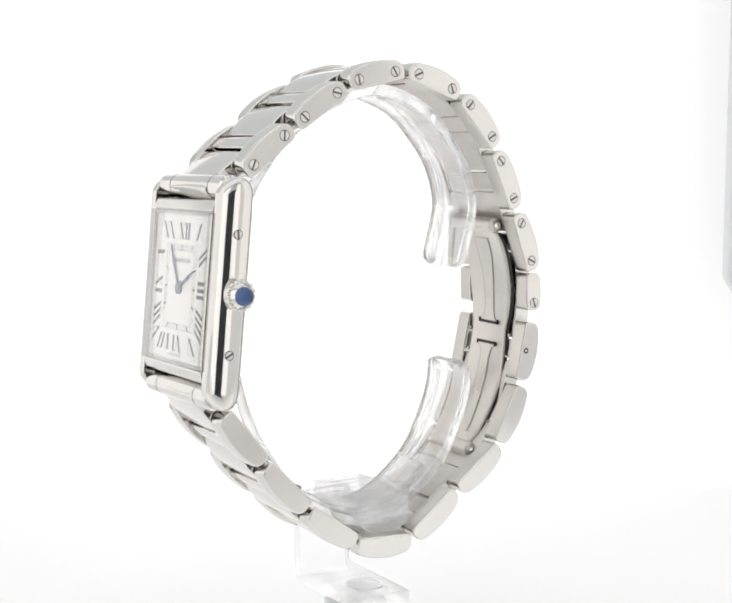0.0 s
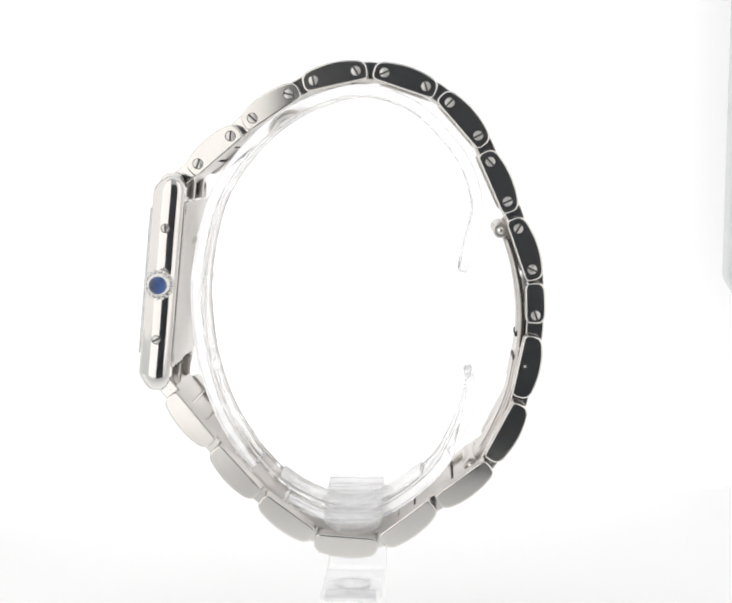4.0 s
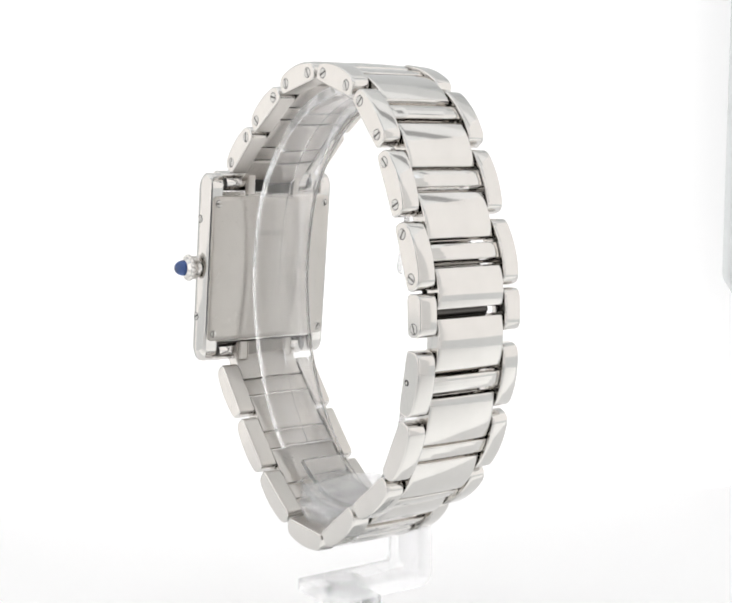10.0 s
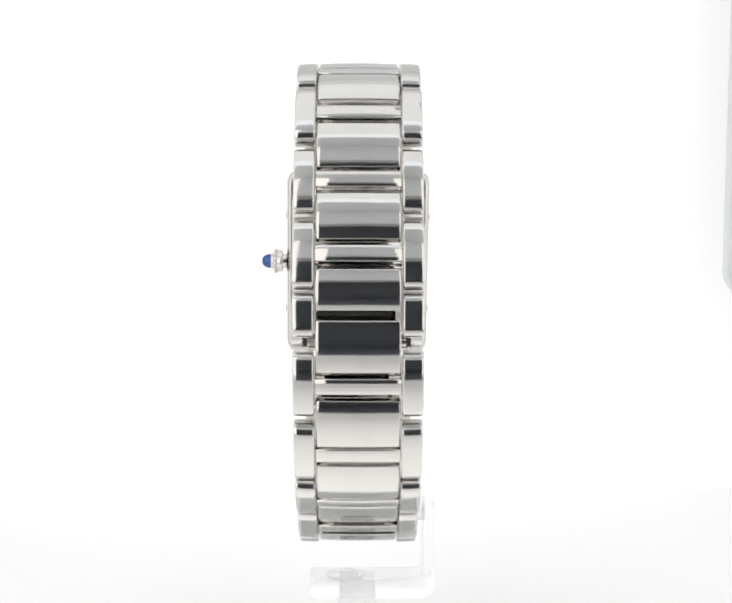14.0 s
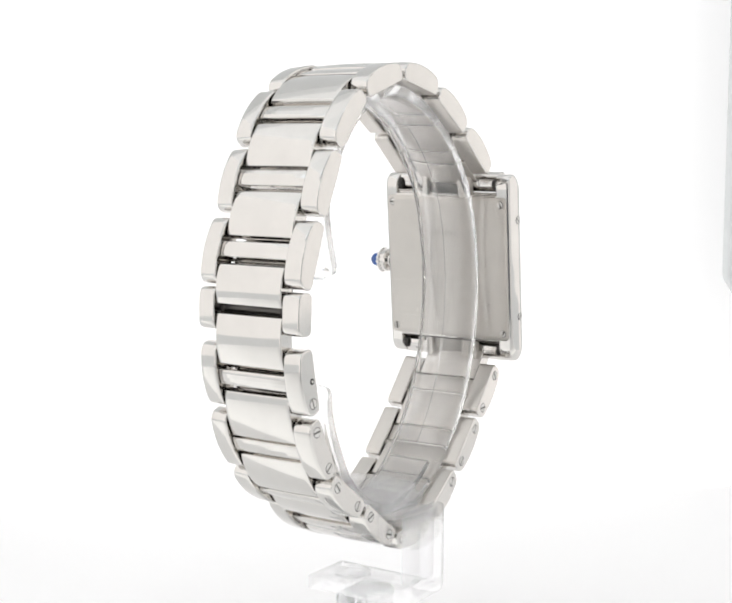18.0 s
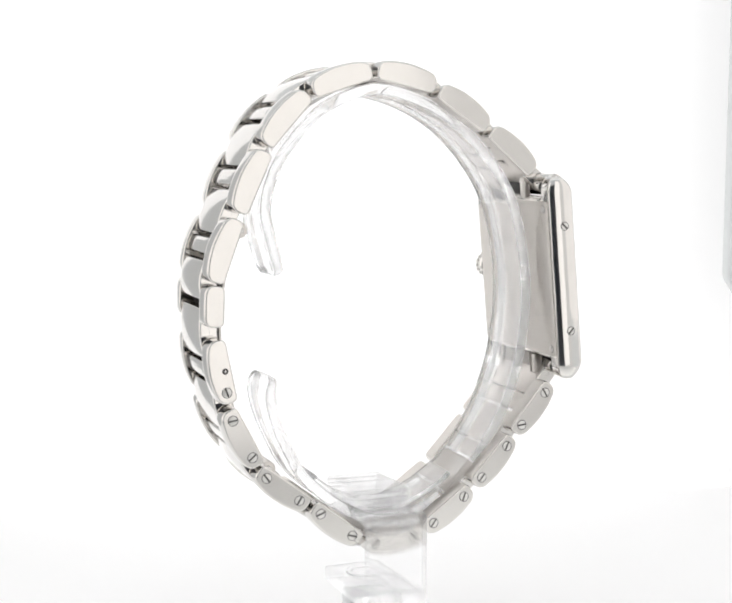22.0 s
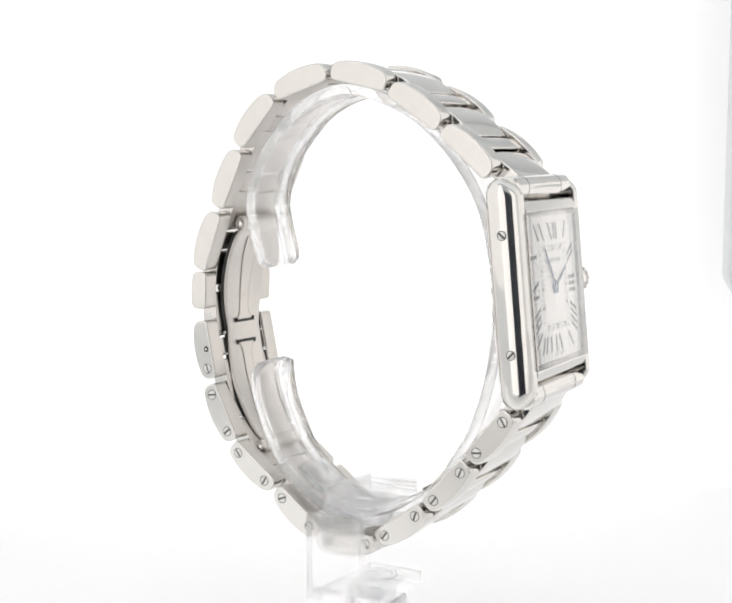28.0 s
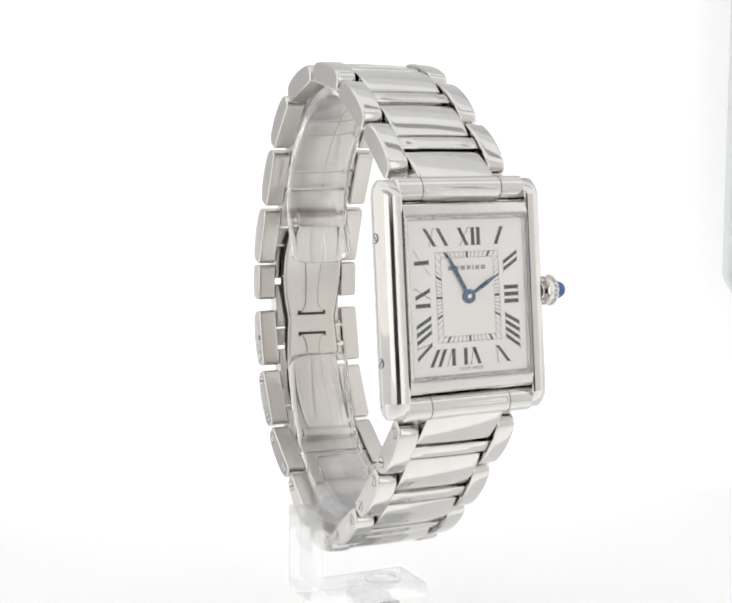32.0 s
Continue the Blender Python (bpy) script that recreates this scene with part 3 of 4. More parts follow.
# back plate with its raised field, and the end tubes to which the bracelet is fixed
bm = bmesh.new()
prof = rounded([(-11.4, -12.1), (11.4, -12.1), (11.4, 12.1), (-11.4, 12.1)], 0.9, 5)
add_prism(bm, prof, 0, 0.6, 0.12, 2)
bmesh.ops.rotate(bm, verts=bm.verts, cent=(0, 0, 0), matrix=Matrix.Rotation(radians(-90), 3, "Z"))
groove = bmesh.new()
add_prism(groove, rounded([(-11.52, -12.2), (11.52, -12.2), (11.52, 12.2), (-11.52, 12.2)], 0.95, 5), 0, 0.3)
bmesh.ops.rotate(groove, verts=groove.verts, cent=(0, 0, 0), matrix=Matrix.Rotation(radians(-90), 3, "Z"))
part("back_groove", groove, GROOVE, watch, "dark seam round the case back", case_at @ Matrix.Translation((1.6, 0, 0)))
back = part("case_back", bm, BACKSTEEL, watch, "brushed steel case back with corner screws", case_at @ Matrix.Translation((1.6, 0, 0)))
bm = bmesh.new()
rows = [[bm.verts.new((x, a * y, b * z)) for a, b in ((1, 1), (-1, 1), (-1, -1), (1, -1))] for x, y, z in ((0.5, 11.0, 11.8), (0.61, 11.0, 11.8), (0.68, 9.6, 11.4))]
for p, q in zip(rows, rows[1:]):
    for k in range(4):
        bm.faces.new((p[k], p[(k + 1) % 4], q[(k + 1) % 4], q[k]))
bm.faces.new(rows[0])
bm.faces.new(rows[-1])
part("back_field", bm, BACKSTEEL, back, "", None, 8)
SMALLSCREW = screw_mesh(0.52)
for y in (-10.35, 10.35):
    for z in (-10.9, 10.9):
        part("screw", SMALLSCREW, None, back, "slotted screw head", Matrix.Translation((0.64, y, z)) @ Matrix.Rotation(radians(90), 4, "Z") @ Matrix.Rotation(random.uniform(0, 3), 4, "Y"))
# engraved marks on the back field, kept as plain bars
bm = bmesh.new()
for z, h, words in ((6.0, 0.9, (2.2, 3.0)), (-2.6, 0.12, (1.4, 2.2)), (-3.6, 0.12, (2.8, 1.2)), (-4.6, 0.12, (1.1, 1.6, 1.2)), (-5.6, 0.12, (3.4,)), (-6.6, 0.1, (1.2, 1.4))):
    y = -(sum(words) + 0.4 * (len(words) - 1)) / 2
    for w in words:
        while w > 0.2:
            step = min(w, 0.42)
            add_box(bm, 0.678, 0.688, y, y + step * 0.55, z - h / 2, z + h / 2)
            y += step
            w -= step
        y += 0.4
part("engraving", bm, ENGRAVED, back, "faint engraved lines")
for sgn in (1, -1):
    bm = bmesh.new()
    add_lathe(bm, [(-9.7, 1.45), (-9.5, 1.7), (9.5, 1.7), (9.7, 1.45)], (0, 1, 0), (-0.5, 0, sgn * 14.4), 36)
    tube = part("end_tube", bm, POLISHED, watch, "", case_at)
    for y in (-6.0, 6.0):
        bm = bmesh.new()
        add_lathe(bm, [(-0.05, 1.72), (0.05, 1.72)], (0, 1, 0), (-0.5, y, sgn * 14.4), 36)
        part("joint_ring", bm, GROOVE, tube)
        bm = bmesh.new()
        add_box(bm, 1.2, 2.3, y * 0.72 - 0.7, y * 0.72 + 0.7, sgn * 12.6 - 0.2, sgn * 15.6 + 0.2, 0.2)
        part("spring_lug", bm, BRUSHED, tube)
        # dark stub stands in for the shade of the hollow beside the tube
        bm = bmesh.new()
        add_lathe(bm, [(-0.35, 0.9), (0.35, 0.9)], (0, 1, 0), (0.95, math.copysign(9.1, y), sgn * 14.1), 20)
        part("bar_socket", bm, GROOVE, tube, "dark stub painted for the shade in a socket")
    # block fills the cavity with painted shade, darker above than below
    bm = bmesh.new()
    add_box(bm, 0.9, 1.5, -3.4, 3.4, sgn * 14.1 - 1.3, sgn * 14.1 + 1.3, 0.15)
    part("end_block", bm, GROOVE if sgn > 0 else ENGRAVED, tube, "block toned as shade behind the end link")


def crown():
    bm = bmesh.new()
    add_lathe(bm, [(0, 1.3), (0.55, 1.3), (0.55, 1.75), (0.75, 2.0), (1.75, 2.0), (2.05, 1.85), (2.6, 1.42), (2.7, 1.3)], (0, -1, 0), (-0.2, -12.4, 0.1), 36)
    c = part("crown", bm, POLISHED, watch, "beaded steel crown with a blue cabochon", case_at)
    bm = bmesh.new()
    for k in range(16):
        a = k * math.tau / 16
        bmesh.ops.create_uvsphere(bm, u_segments=10, v_segments=8, radius=0.42, matrix=Matrix.Translation((-0.2 + 1.82 * math.cos(a), -14.25, 0.1 + 1.82 * math.sin(a))))
    part("beads", bm, POLISHED, c)
    bm = bmesh.new()
    add_lathe(bm, [(0, 1.3)] + [(1.65 * math.sin(a), 1.3 * math.cos(a) ** 0.8) for a in [radians(8 * k) for k in range(1, 11)]] + [(1.66, 0)], (0, -1, 0), (-0.2, -15.05, 0.1), 28)
    part("cabochon", bm, SAPPHIRE, c, "deep blue domed stone")


crown()

# ---------------------------------------------------------------- the dial's printing
FACE = -2.392


def flat(bm, pts, x0=FACE, x1=-2.37):
    """A thin printed patch; pts are seen from the front: x to the right, y up."""
    a = [bm.verts.new((x0, -p[0], p[1])) for p in pts]
    b = [bm.verts.new((x1, -p[0], p[1])) for p in pts]
    bm.faces.new(a)
    bm.faces.new(b[::-1])
    for i in range(len(pts)):
        bm.faces.new((a[i], b[i], b[(i + 1) % len(pts)], a[(i + 1) % len(pts)]))


def numeral(text, strokes):
    """Strokes of one printed numeral: foot, head and thickness each; serifs run along the inner and outer lines."""
    bm = bmesh.new()
    for (u0, v0), (u1, v1), thick in strokes:
        across = abs(v1 - v0) > 1.9 and abs(v0) > 6.5
        w = Vector((1, 0)) if across else Vector((0, 1))
        p, q = Vector((u0, v0)), Vector((u1, v1))
        h = thick / 2
        flat(bm, [tuple(p - w * h), tuple(p + w * h), tuple(q + w * h), tuple(q - w * h)])
        way = (q - p).normalized() * 0.07
        for e, d in ((p, way), (q, -way)):
            flat(bm, [tuple(e - w * (h + 0.13)), tuple(e + w * (h + 0.13)), tuple(e + w * (h + 0.1) + d), tuple(e - w * (h + 0.1) + d)], FACE - 0.004)
    part("numeral", bm, INK, dial, "printed roman numeral " + text)


BOLD, FINE = 0.52, 0.085


def top_row(*lines):
    return [((a, 6.8), (b, 9.15), w) for a, b, w in lines]


def low_row(*lines):
    return [((a, -6.8), (b, -9.05), w) for a, b, w in lines]


def right_col(*lines):
    return [((5.58, a), (7.78, b), w) for a, b, w in lines]


def left_col(*lines):
    return [((-5.8, a), (-8.0, b), w) for a, b, w in lines]


for text, strokes in (("XII", top_row((0.1, -1.1, BOLD), (-1.0, 0.3, FINE), (1.0, 1.0, BOLD), (1.85, 1.85, BOLD))), ("I", top_row((4.5, 5.5, BOLD))),
                      ("II", right_col((4.3, 5.7, BOLD), (3.35, 4.75, BOLD))), ("III", right_col((0.96, 0.96, BOLD), (0.02, 0.02, BOLD), (-0.92, -0.92, BOLD))),
                      ("IIII", right_col((-2.7, -3.92, BOLD), (-3.62, -4.95, BOLD), (-4.55, -6.0, BOLD), (-5.5, -7.05, BOLD))),
                      ("V", low_row((4.15, 5.9, BOLD), (3.97, 4.2, FINE))), ("VI", low_row((-0.8, -0.8, BOLD), (0.5, 1.35, BOLD), (0.42, 0.0, FINE))),
                      ("VII", low_row((-4.86, -6.0, BOLD), (-3.87, -4.8, BOLD), (-2.62, -2.66, BOLD), (-2.78, -3.65, FINE))),
                      ("VIII", left_col((-2.55, -3.75, BOLD), (-3.48, -4.8, BOLD), (-4.4, -5.87, BOLD), (-6.05, -7.95, BOLD), (-5.95, -6.55, FINE))),
                      ("IX", left_col((-0.9, -0.95, BOLD), (1.1, 0.05, BOLD), (-0.1, 1.35, FINE))), ("X", left_col((4.75, 4.63, BOLD), (3.1, 6.26, FINE))),
                      ("XI", top_row((-4.8, -6.3, BOLD), (-5.65, -5.0, FINE), (-3.0, -4.32, BOLD)))):
    numeral(text, strokes)


def track():
    """The rectangular minute track: two thin frames and sixty radial ticks."""
    bm = bmesh.new()
    for hx, hz in ((4.85, 5.98), (4.05, 5.22)):
        w = 0.05
        for pts in ([(-hx, hz - w), (hx, hz - w), (hx, hz), (-hx, hz)], [(-hx, -hz), (hx, -hz), (hx, -hz + w), (-hx, -hz + w)],
                    [(-hx, -hz), (-hx + w, -hz), (-hx + w, hz), (-hx, hz)], [(hx - w, -hz), (hx, -hz), (hx, hz), (hx - w, hz)]):
            flat(bm, pts)
    part("minute_track", bm, PALEINK, dial, "fine rectangular minute track")
    ticks, marks = bmesh.new(), bmesh.new()
    for k in range(60):
        a = k * math.tau / 60
        d = (math.sin(a), math.cos(a))
        so = min(4.85 / max(abs(d[0]), 1e-6), 5.98 / max(abs(d[1]), 1e-6))
        si = min(4.05 / max(abs(d[0]), 1e-6), 5.22 / max(abs(d[1]), 1e-6))
        p, q = Vector(d) * si, Vector(d) * so
        along_top = 5.98 / max(abs(d[1]), 1e-6) < 4.85 / max(abs(d[0]), 1e-6)
        w = Vector((1, 0)) if along_top else Vector((0, 1))
        w *= 0.16 if k % 5 == 0 else 0.035
        flat(marks if k % 5 == 0 else ticks, [tuple(p - w), tuple(p + w), tuple(q + w), tuple(q - w)])
    part("minute_tick", ticks, PALEINK, dial, "hairline minute ticks")
    part("five_minute_mark", marks, INK, dial, "bold five-minute marks")
    bm = bmesh.new()
    flat(bm, [(-4.0, -5.17), (4.0, -5.17), (4.0, 5.17), (-4.0, 5.17)], -2.386, -2.37)
    part("dial_centre", bm, DIALCENTRE, dial)
    # the maker's word as plain bars
    bm = bmesh.new()
    x = -2.95
    for w in (0.68, 0.72, 0.68, 0.62, 0.22, 0.6, 0.68):
        flat(bm, [(x, 3.55), (x + w, 3.55), (x + w, 4.12), (x, 4.12)])
        x += w + 0.25
    part("printed_word", bm, GREYINK, dial, "small grey printed bars")


track()


def printed(text, size, x, z, parent, mat, name):
    """Lettering with the built-in font, lying on the dial."""
    cu = bpy.data.curves.new(name, "FONT")
    cu.body, cu.size, cu.align_x, cu.align_y, cu.extrude = text, size * U, "CENTER", "CENTER", 0.004 * U
    tmp = new(name, cu)
    me = bpy.data.meshes.new_from_object(tmp.evaluated_get(bpy.context.evaluated_depsgraph_get()))
    bpy.data.objects.remove(tmp)
    me.materials.append(mat)
    ob = new(name, me)
    ob.parent = parent
    face = Matrix(((0, 0, -1), (-1, 0, 0), (0, 1, 0))).to_4x4()
    ob.matrix_basis = unit_pose(Matrix.Translation((FACE, -x, z)) @ face)
    return ob


printed("SWISS  MADE", 0.62, 0.0, -9.55, dial, PALEINK, "printed_lettering")


def pointer(name, tip, width, x):
    bm = bmesh.new()
    d = Vector(tip)
    n = Vector((-d.y, d.x)).normalized()
    l = d.normalized()
    w = width / 2
    pts = [-l * 0.2 - n * w * 0.8, l * 0.9 - n * w * 0.8, d * 0.62 - n * w * 1.1, d * 0.9 - n * w * 0.45, d, d * 0.9 + n * w * 0.45, d * 0.62 + n * w * 1.1, l * 0.9 + n * w * 0.8, -l * 0.2 + n * w * 0.8]
    flat(bm, [tuple(p) for p in pts], x - 0.05, x + 0.03)
    part(name, bm, BLUED, dial, "blued steel " + name.replace("_", " "))


pointer("hour_hand", (4.5, 2.72), 0.55, -2.50)
pointer("minute_hand", (-3.3, 6.0), 0.5, -2.60)
bm = bmesh.new()
add_lathe(bm, [(0, 0.95), (0.22, 0.95), (0.26, 0.85)], (-1, 0, 0), (-2.42, 0, 0), 32)
hub = part("centre_disc", bm, BLUED, dial, "blued steel centre disc")
bm = bmesh.new()
add_lathe(bm, [(0, 0.3), (0.1, 0.3), (0.14, 0.2), (0.15, 0)], (-1, 0, 0), (-2.66, 0, 0), 24)
part("centre_pin", bm, POLISHED, dial)

# ---------------------------------------------------------------- the folding clasp inside the bracelet
clasp_line = spline([(21.3, -11.2), (23.2, -16.8), (24.15, -22.8), (24.05, -28.6), (22.75, -36.6), (19.95, -43.2), (17.1, -47.8)], 7)


def strip(bm, line, y_of, off, thick, bevel=0.0, mid=lambda u: 0.0):
    """A bent plate along a line of (x, z); y_of(u) gives its half width, off its shift towards the ring's middle."""
    nrm = sideways(line)
    sgn = 1 if nrm[len(line) // 2].x < 0 else -1
    rows = []
    for i, p in enumerate(line):
        u = i / (len(line) - 1)
        n = nrm[i] * sgn
        a, b = p + n * off, p + n * (off + thick)
        w, c = y_of(u), mid(u)
        rows.append([bm.verts.new((a.x, c + w, a.y)), bm.verts.new((a.x, c - w, a.y)), bm.verts.new((b.x, c - w + bevel, b.y)), bm.verts.new((b.x, c + w - bevel, b.y))])
    for p, q in zip(rows, rows[1:]):
        for i in range(4):
            bm.faces.new((p[i], p[(i + 1) % 4], q[(i + 1) % 4], q[i]))
    bm.faces.new(rows[0])
    bm.faces.new(rows[-1][::-1])


def make_clasp():
    def reach(u):
        """Half the plate's width: a waist at the slots, full leaves, rounded tips."""
        v = abs(u - 0.5) * 2
        w = 4.18 + 0.7 * math.sin(math.pi * min(1.0, v * 1.15)) + (-0.35 if u > 0.5 else 0.65) * v
        return w * math.sqrt(max(0.0, 1 - (max(0.0, v - 0.8) / 0.225) ** 2)) if v > 0.8 else w

    bm = bmesh.new()
    nrm = sideways(clasp_line)
    sgn = 1 if nrm[len(clasp_line) // 2].x < 0 else -1
    half = [(0.0, -0.3), (0.12, -0.08), (0.35, 0.0), (0.6, -0.04), (0.77, -0.2), (0.82, -0.42), (0.76, -0.7)]
    rows = []
    for i, p in enumerate(clasp_line):
        w = reach(i / (len(clasp_line) - 1))
        line = [(w + d, h) for h, d in half]
        line += [(-y, h) for y, h in line[::-1]]
        rows.append([bm.verts.new((p.x + nrm[i].x * sgn * h, y, p.y + nrm[i].y * sgn * h)) for y, h in line])
    for p, q in zip(rows, rows[1:]):
        for i in range(len(p)):
            bm.faces.new((p[i], p[(i + 1) % len(p)], q[(i + 1) % len(p)], q[i]))
    bm.faces.new(rows[0])
    bm.faces.new(rows[-1][::-1])
    base = part("clasp_plate", bm, BRUSHED, watch, "curved steel plate of the folding clasp with rounded rims",
                L @ Matrix.Translation((0, 0, -47)) @ Matrix.Rotation(radians(0.8), 4, "X") @ Matrix.Translation((0, 0, 47)), 50)
    # dark strip added for the shade in the gap round the clasp plate
    bm = bmesh.new()
    strip(bm, clasp_line[2:-2], lambda u: reach(0.04 + 0.92 * u) + 0.3, 0.0, 0.34, 0.1)
    part("clasp_gap_shade", bm, GROOVE, base, "dark strip painted as the gap's shade under the clasp plate")
    # polished stubs stand in for light that shows through between the links
    for z in (-21.1, -29.2, -32.6, -42.8):
        p = min(clasp_line, key=lambda q: abs(q.y - z))
        for s in (-1, 1):
            bm = bmesh.new()
            add_lathe(bm, [(4.9, 0.2), (5.3, 0.2), (5.36, 0.12)], (0, s, 0), (p.x - 0.3, 0, z), 12)
            part("spring_pin", bm, POLISHED, base)
    n = len(clasp_line)
    for lo, hi, head in ((3, int(n * 0.49), 1), (int(n * 0.54), n - 4, 0)):
        seg = clasp_line[lo:hi]
        bm = bmesh.new()

        def wide(u, head=head):
            v = u if head else 1 - u
            return 1.05 + 1.2 * max(0.0, (v - 0.86) / 0.14) ** 2 + 0.6 * (1 - v) ** 2 + 0.22 * math.sin(math.pi * 2 * v) * (1 - v)
        strip(bm, seg, wide, 0.75, 0.12, 0.04)
        part("clasp_blade", bm, BRUSHED, base)
        e = seg[-1] if head else seg[0]
        bm = bmesh.new()
        add_box(bm, e.x - 1.05, e.x - 0.5, -2.4, 2.4, e.y - (0.12 if head else 0.30), e.y + (0.30 if head else 0.12))
        for y in (-2.3, 2.3):
            add_box(bm, e.x - 1.05, e.x - 0.5, y - 0.1, y + 0.1, e.y - (0.1 if head else 0.6), e.y + (0.6 if head else 0.1))
        part("clasp_slot", bm, GROOVE, base)
        for s in (-1, 1):
            bm = bmesh.new()
            strip(bm, seg, lambda u: 0.07, 0.8, 0.03, 0.0, lambda u, s=s: s * (wide(u) + 0.07))
            part("clasp_groove", bm, ENGRAVED, base)
    for x, z in ((20.6, -11.6), (16.67, -47.2)):
        bm = bmesh.new()
        for s in (-1, 1):
            add_lathe(bm, [(4.6, 0.62), (5.1, 0.62), (5.3, 0.5), (5.42, 0.25), (5.45, 0)], (0, s, 0), (x, 0, z), 24)
        part("clasp_pin", bm, POLISHED, base, "small domed pin ends")
        bm = bmesh.new()
        add_lathe(bm, [(-4.75, 0.9), (-4.7, 1.1), (-4.6, 1.2), (4.6, 1.2), (4.7, 1.1), (4.75, 0.9)], (0, 1, 0), (x, 0, z), 28)
        part("clasp_barrel", bm, BRUSHED, base)


make_clasp()
for p in ((24.2, -31.36),):
    for s in (-1, 1):
        bm = bmesh.new()
        add_lathe(bm, [(-0.1, 0.46), (0.045, 0.46), (0.05, 0.44), (0.05, 0.2)], (0, s, 0), (p[0], s * 8.88, p[1]), 24, 1)
        add_lathe(bm, [(0.02, 0.19), (0.1, 0.19), (0.14, 0.1), (0.145, 0.0)], (0, s, 0), (p[0], s * 8.88, p[1]), 16)
        part("push_pin", bm, [POLISHED, GROOVE], watch, "small pin in a dark hole", L)

# ---------------------------------------------------------------- the clear display stand
stand = thing("display_stand", "clear acrylic watch stand with an open cuff", "watch stand", Matrix.Translation(at(0, 0, -FLOOR)))
S = Matrix.Translation((0, YC, FLOOR))
cuff_line = spline([(14.6, -18.1), (16.5, -11.2), (16.8, -7.5), (15.2, -2.4), (12.0, 2.1), (7.5, 6.2), (0.6, 8.6), (-6.2, 7.3), (-12.7, 3.9), (-18.2, -1.4), (-22.2, -7.9),
                    (-24.2, -15.8), (-24.8, -23.0), (-23.6, -33.0), (-20.1, -42.2), (-14.0, -50.1), (-7.6, -54.3), (-1.5, -55.6), (4.3, -53.8), (11.0, -48.3), (14.9, -41.3), (16.2, -36.2), (15.6, -33.5)], 9)
cuff_line = [p - n * (0.62 if p.y > -46 else 0.75) for p, n in zip(cuff_line, sideways(cuff_line))]


def cuff():
    bm = bmesh.new()
    nrm = sideways(cuff_line)
    # across the band: thick rounded rims, a thinner clear web and a hair-fine rib inside
    edge = [(-0.48, -4.3), (-0.6, -4.6), (-0.6, -4.9), (-0.5, -5.05), (-0.35, -5.12)]
    back = [(0.85, -5.12), (1.0, -5.05), (1.1, -4.9), (1.1, -4.6), (0.98, -4.3)]
    sect = edge + back + [(0.96, -0.75), (1.06, -0.68), (1.06, -0.5), (0.96, -0.43)] + [(a, -b) for a, b in back[::-1]] + [(a, -b) for a, b in edge[::-1]]
    rows = []
    run = [0.0]
    for p, q in zip(cuff_line, cuff_line[1:]):
        run.append(run[-1] + (q - p).length)
    seam = min(range(len(cuff_line)), key=lambda k: (cuff_line[k] - Vector((-24.6, -19.6))).length)
    for i, p in enumerate(cuff_line):
        d = min(run[i], run[-1] - run[i])
        w = 1.0
        if d < 1.8:
            w = (3.1 + math.sqrt(max(0.0, 1.8 ** 2 - (1.8 - d) ** 2))) / 4.9
        thin = min(1.0, 0.75 + 0.25 * d / 3.0) * (1.22 if i == seam else 1.0)
        rows.append([bm.verts.new((p.x + nrm[i].x * a * thin, b * w, p.y + nrm[i].y * a * thin)) for a, b in sect])
    n = len(sect)
    for p, q in zip(rows, rows[1:]):
        for i in range(n):
            f = bm.faces.new((p[i], p[(i + 1) % n], q[(i + 1) % n], q[i]))
            f.material_index = 1 if abs(sect[i][1] + sect[(i + 1) % n][1]) > 9.9 else 0
    bm.faces.new(rows[0]).material_index = 1
    bm.faces.new(rows[-1][::-1]).material_index = 1
    band = part("cuff", bm, [ACRYLIC, EDGE], stand, "open clear acrylic cuff", S @ Matrix.Translation((0, 1.3, 0)), 50)
    # the inner lining on both sides of the clamp
    first = [p for p in cuff_line if p.y < -40 and -13.8 < p.x < 10.6]
    bm = bmesh.new()
    strip(bm, first, lambda u: 3.7, 1.13, 0.75, 0.15)
    part("cuff_lining", bm, ACRYLIC, band, "short clear inner lining with stepped ends", None, 50)


cuff()


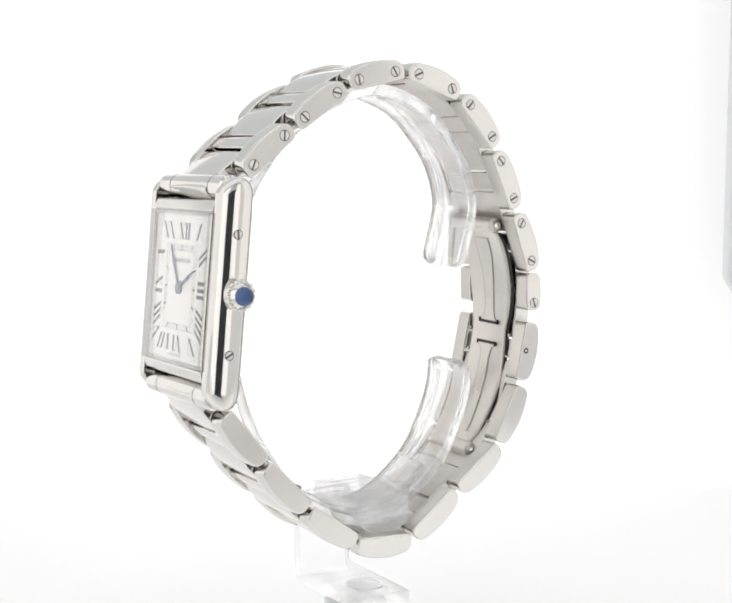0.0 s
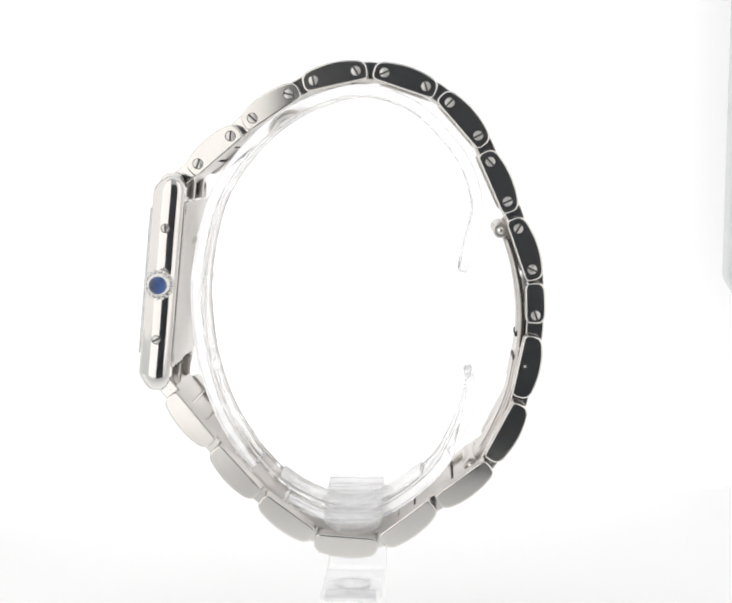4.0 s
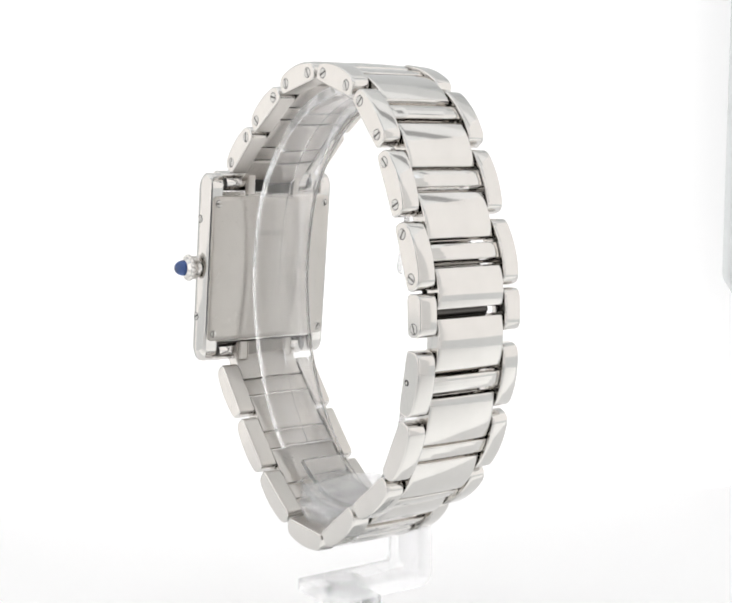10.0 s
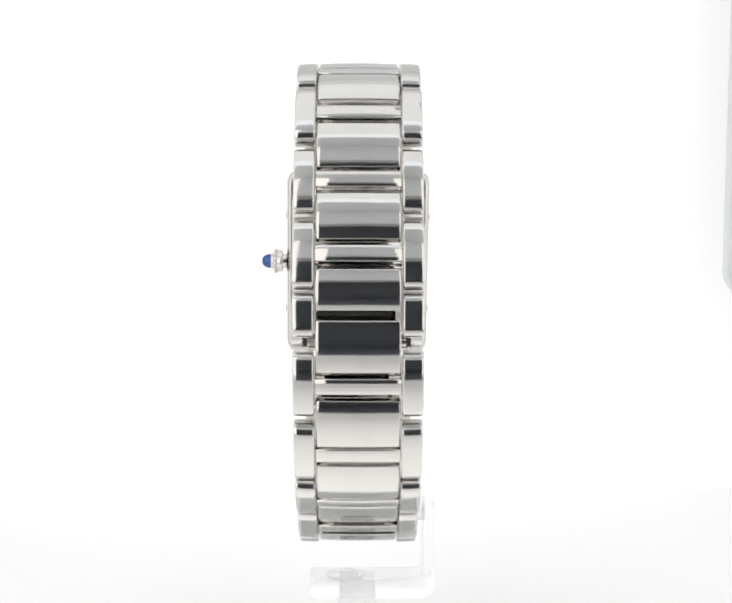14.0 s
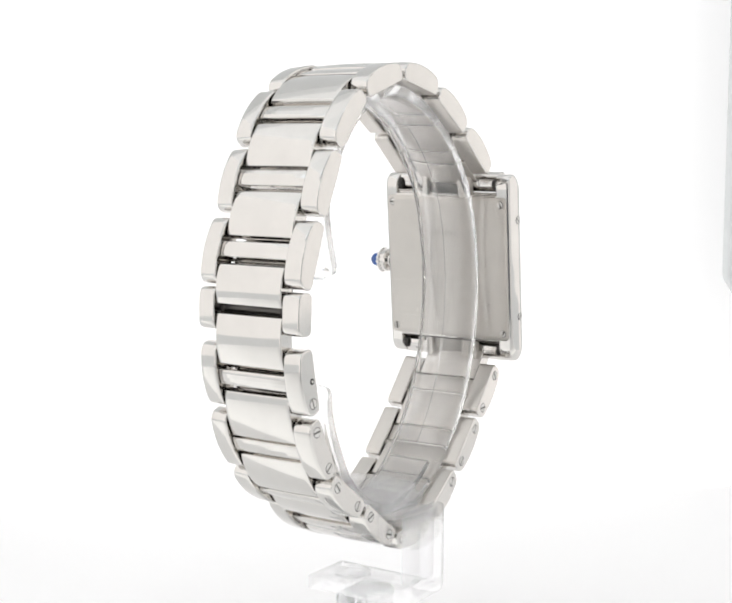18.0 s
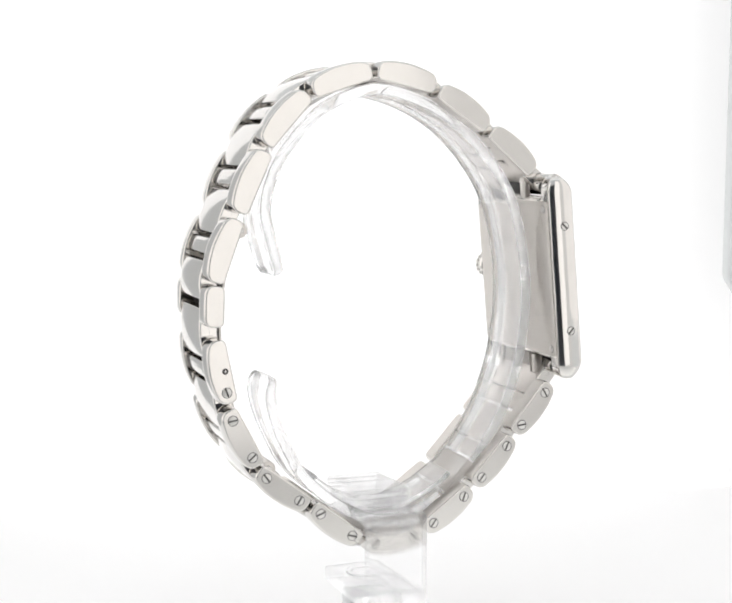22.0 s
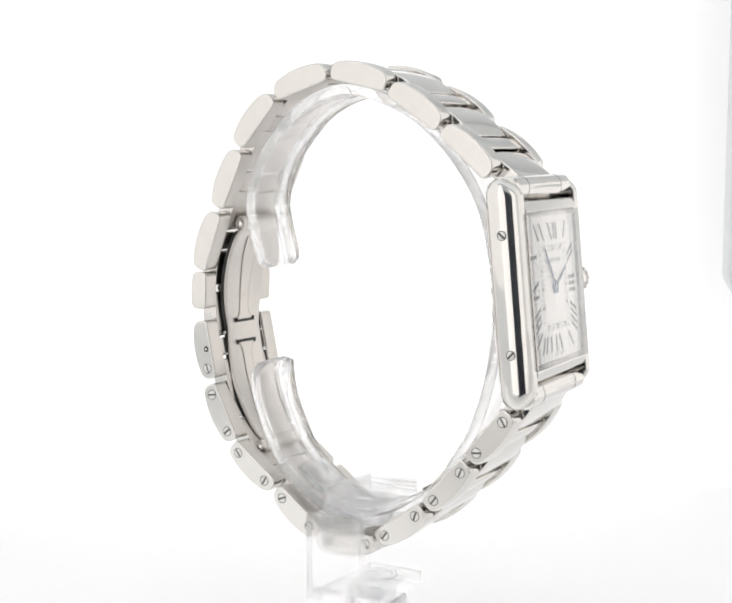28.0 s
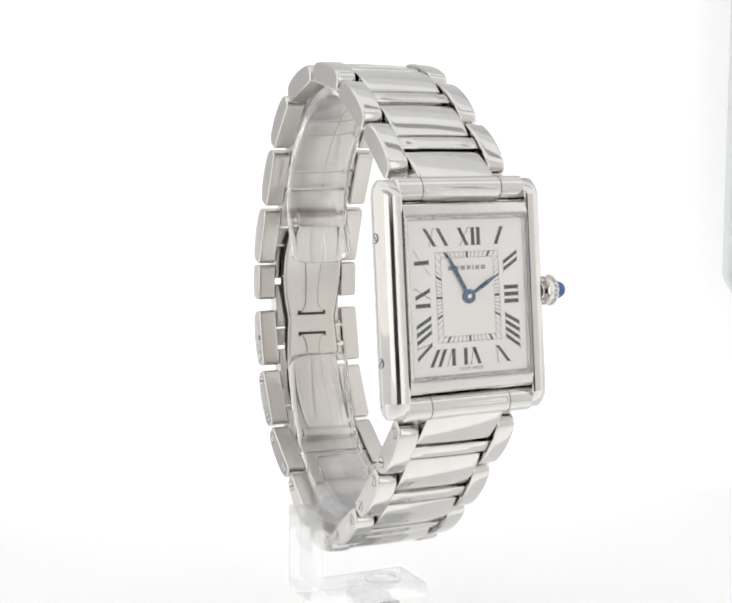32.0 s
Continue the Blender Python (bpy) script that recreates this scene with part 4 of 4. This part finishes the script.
def clamp():
    bm = bmesh.new()
    prof = [(-7.6, -55.0)]
    for k in range(4):
        z = -54.6 + k * 0.7
        prof += [(-7.6 + 0.12 * k, z), (-7.6 + 0.12 * k, z + 0.3), (-7.25 + 0.12 * k, z + 0.36), (-7.25 + 0.12 * k, z + 0.52)]
    prof += [(-6.6, -51.9), (-3.4, -51.85), (-3.3, -51.7), (0.0, -51.65), (0.1, -51.5), (3.4, -51.45), (3.5, -51.6), (6.6, -51.65)]
    for k in range(4):
        z = -51.9 - k * 0.78
        prof += [(7.2, z), (7.2, z - 0.42), (6.8, z - 0.48), (6.8, z - 0.68)]
    prof = prof[:-2] + [(7.3, -54.8), (7.3, -55.0)]
    add_prism(bm, prof, -4.3, 4.3, 0.12, 2)
    bmesh.ops.rotate(bm, verts=bm.verts, cent=(0, 0, 0), matrix=Matrix.Rotation(radians(90), 3, "Z"))
    bmesh.ops.translate(bm, verts=bm.verts, vec=(-1.1, 0, 0))
    part("clamp_block", bm, [RIBBED, EDGE], stand, "ribbed clear clamp block", S)
    bm = bmesh.new()
    belly = [(-1.1 + 4.35 * math.cos(a), -55.05 + 2.6 * math.sin(a)) for a in [math.pi + k * math.pi / 16 for k in range(17)]]
    add_prism(bm, belly, -7.4, 10.5, 0.3, 2, 0, 1)
    part("clamp_belly", bm, [RIBBED, EDGE], stand, "rounded clear foot of the clamp", S)
    # the bracket: upright and foot plate in one bent piece
    bm = bmesh.new()
    out = rounded([(10.6, -54.3), (12.6, -54.3), (12.6, -69.2), (-7.0, -69.2), (-7.0, -67.0), (10.6, -67.0)], [0.6, 1.6, 2.6, 0.3, 0.3, 1.4], 5)
    add_prism(bm, [(y, z) for y, z in out], -4.75, 4.75, 0.3, 2, 0, 1)
    bmesh.ops.rotate(bm, verts=bm.verts, cent=(0, 0, 0), matrix=Matrix.Rotation(radians(90), 3, "Z"))
    bmesh.ops.translate(bm, verts=bm.verts, vec=(-1.35, -0.5, 0))
    part("bracket", bm, [BENT, BENT], stand, "bent clear bracket", S)
    bm = bmesh.new()
    add_lathe(bm, [(0, 2.9), (0.3, 2.9), (0.3, 2.2), (0.05, 2.1)], (0, 0, 1), (-1.35, -2.0, -67.0), 32)
    part("locating_ring", bm, [ACRYLIC, EDGE], stand, "", S)
    bm = bmesh.new()
    add_box(bm, -6.0, 2.2, -2.9, 2.9, -78.0, -69.25, 0.4)
    part("stem", bm, ACRYLIC, stand, "", S)
    bm = bmesh.new()
    add_box(bm, -16, 16, -12, 12, -80.0, -78.0, 0.6)
    part("foot_plate", bm, ACRYLIC, stand, "", S)
    for ob in stand.children:
        ob.visible_shadow = False


clamp()


# ---------------------------------------------------------------- the turning
def motions():
    spin = []
    for k in range(33):
        t = float(k)
        spin.append((t, -107.056 - 8.6554 * (t - 16) + 0.001466 * (t - 16) ** 2))
    walk(watch, [(t, turn0 @ pose(0, 0, 0, 0, 0, a)) for t, a in spin])
    walk(stand, [(t, pose(0, 0, 0, 0, 0, a)) for t, a in spin])


motions()
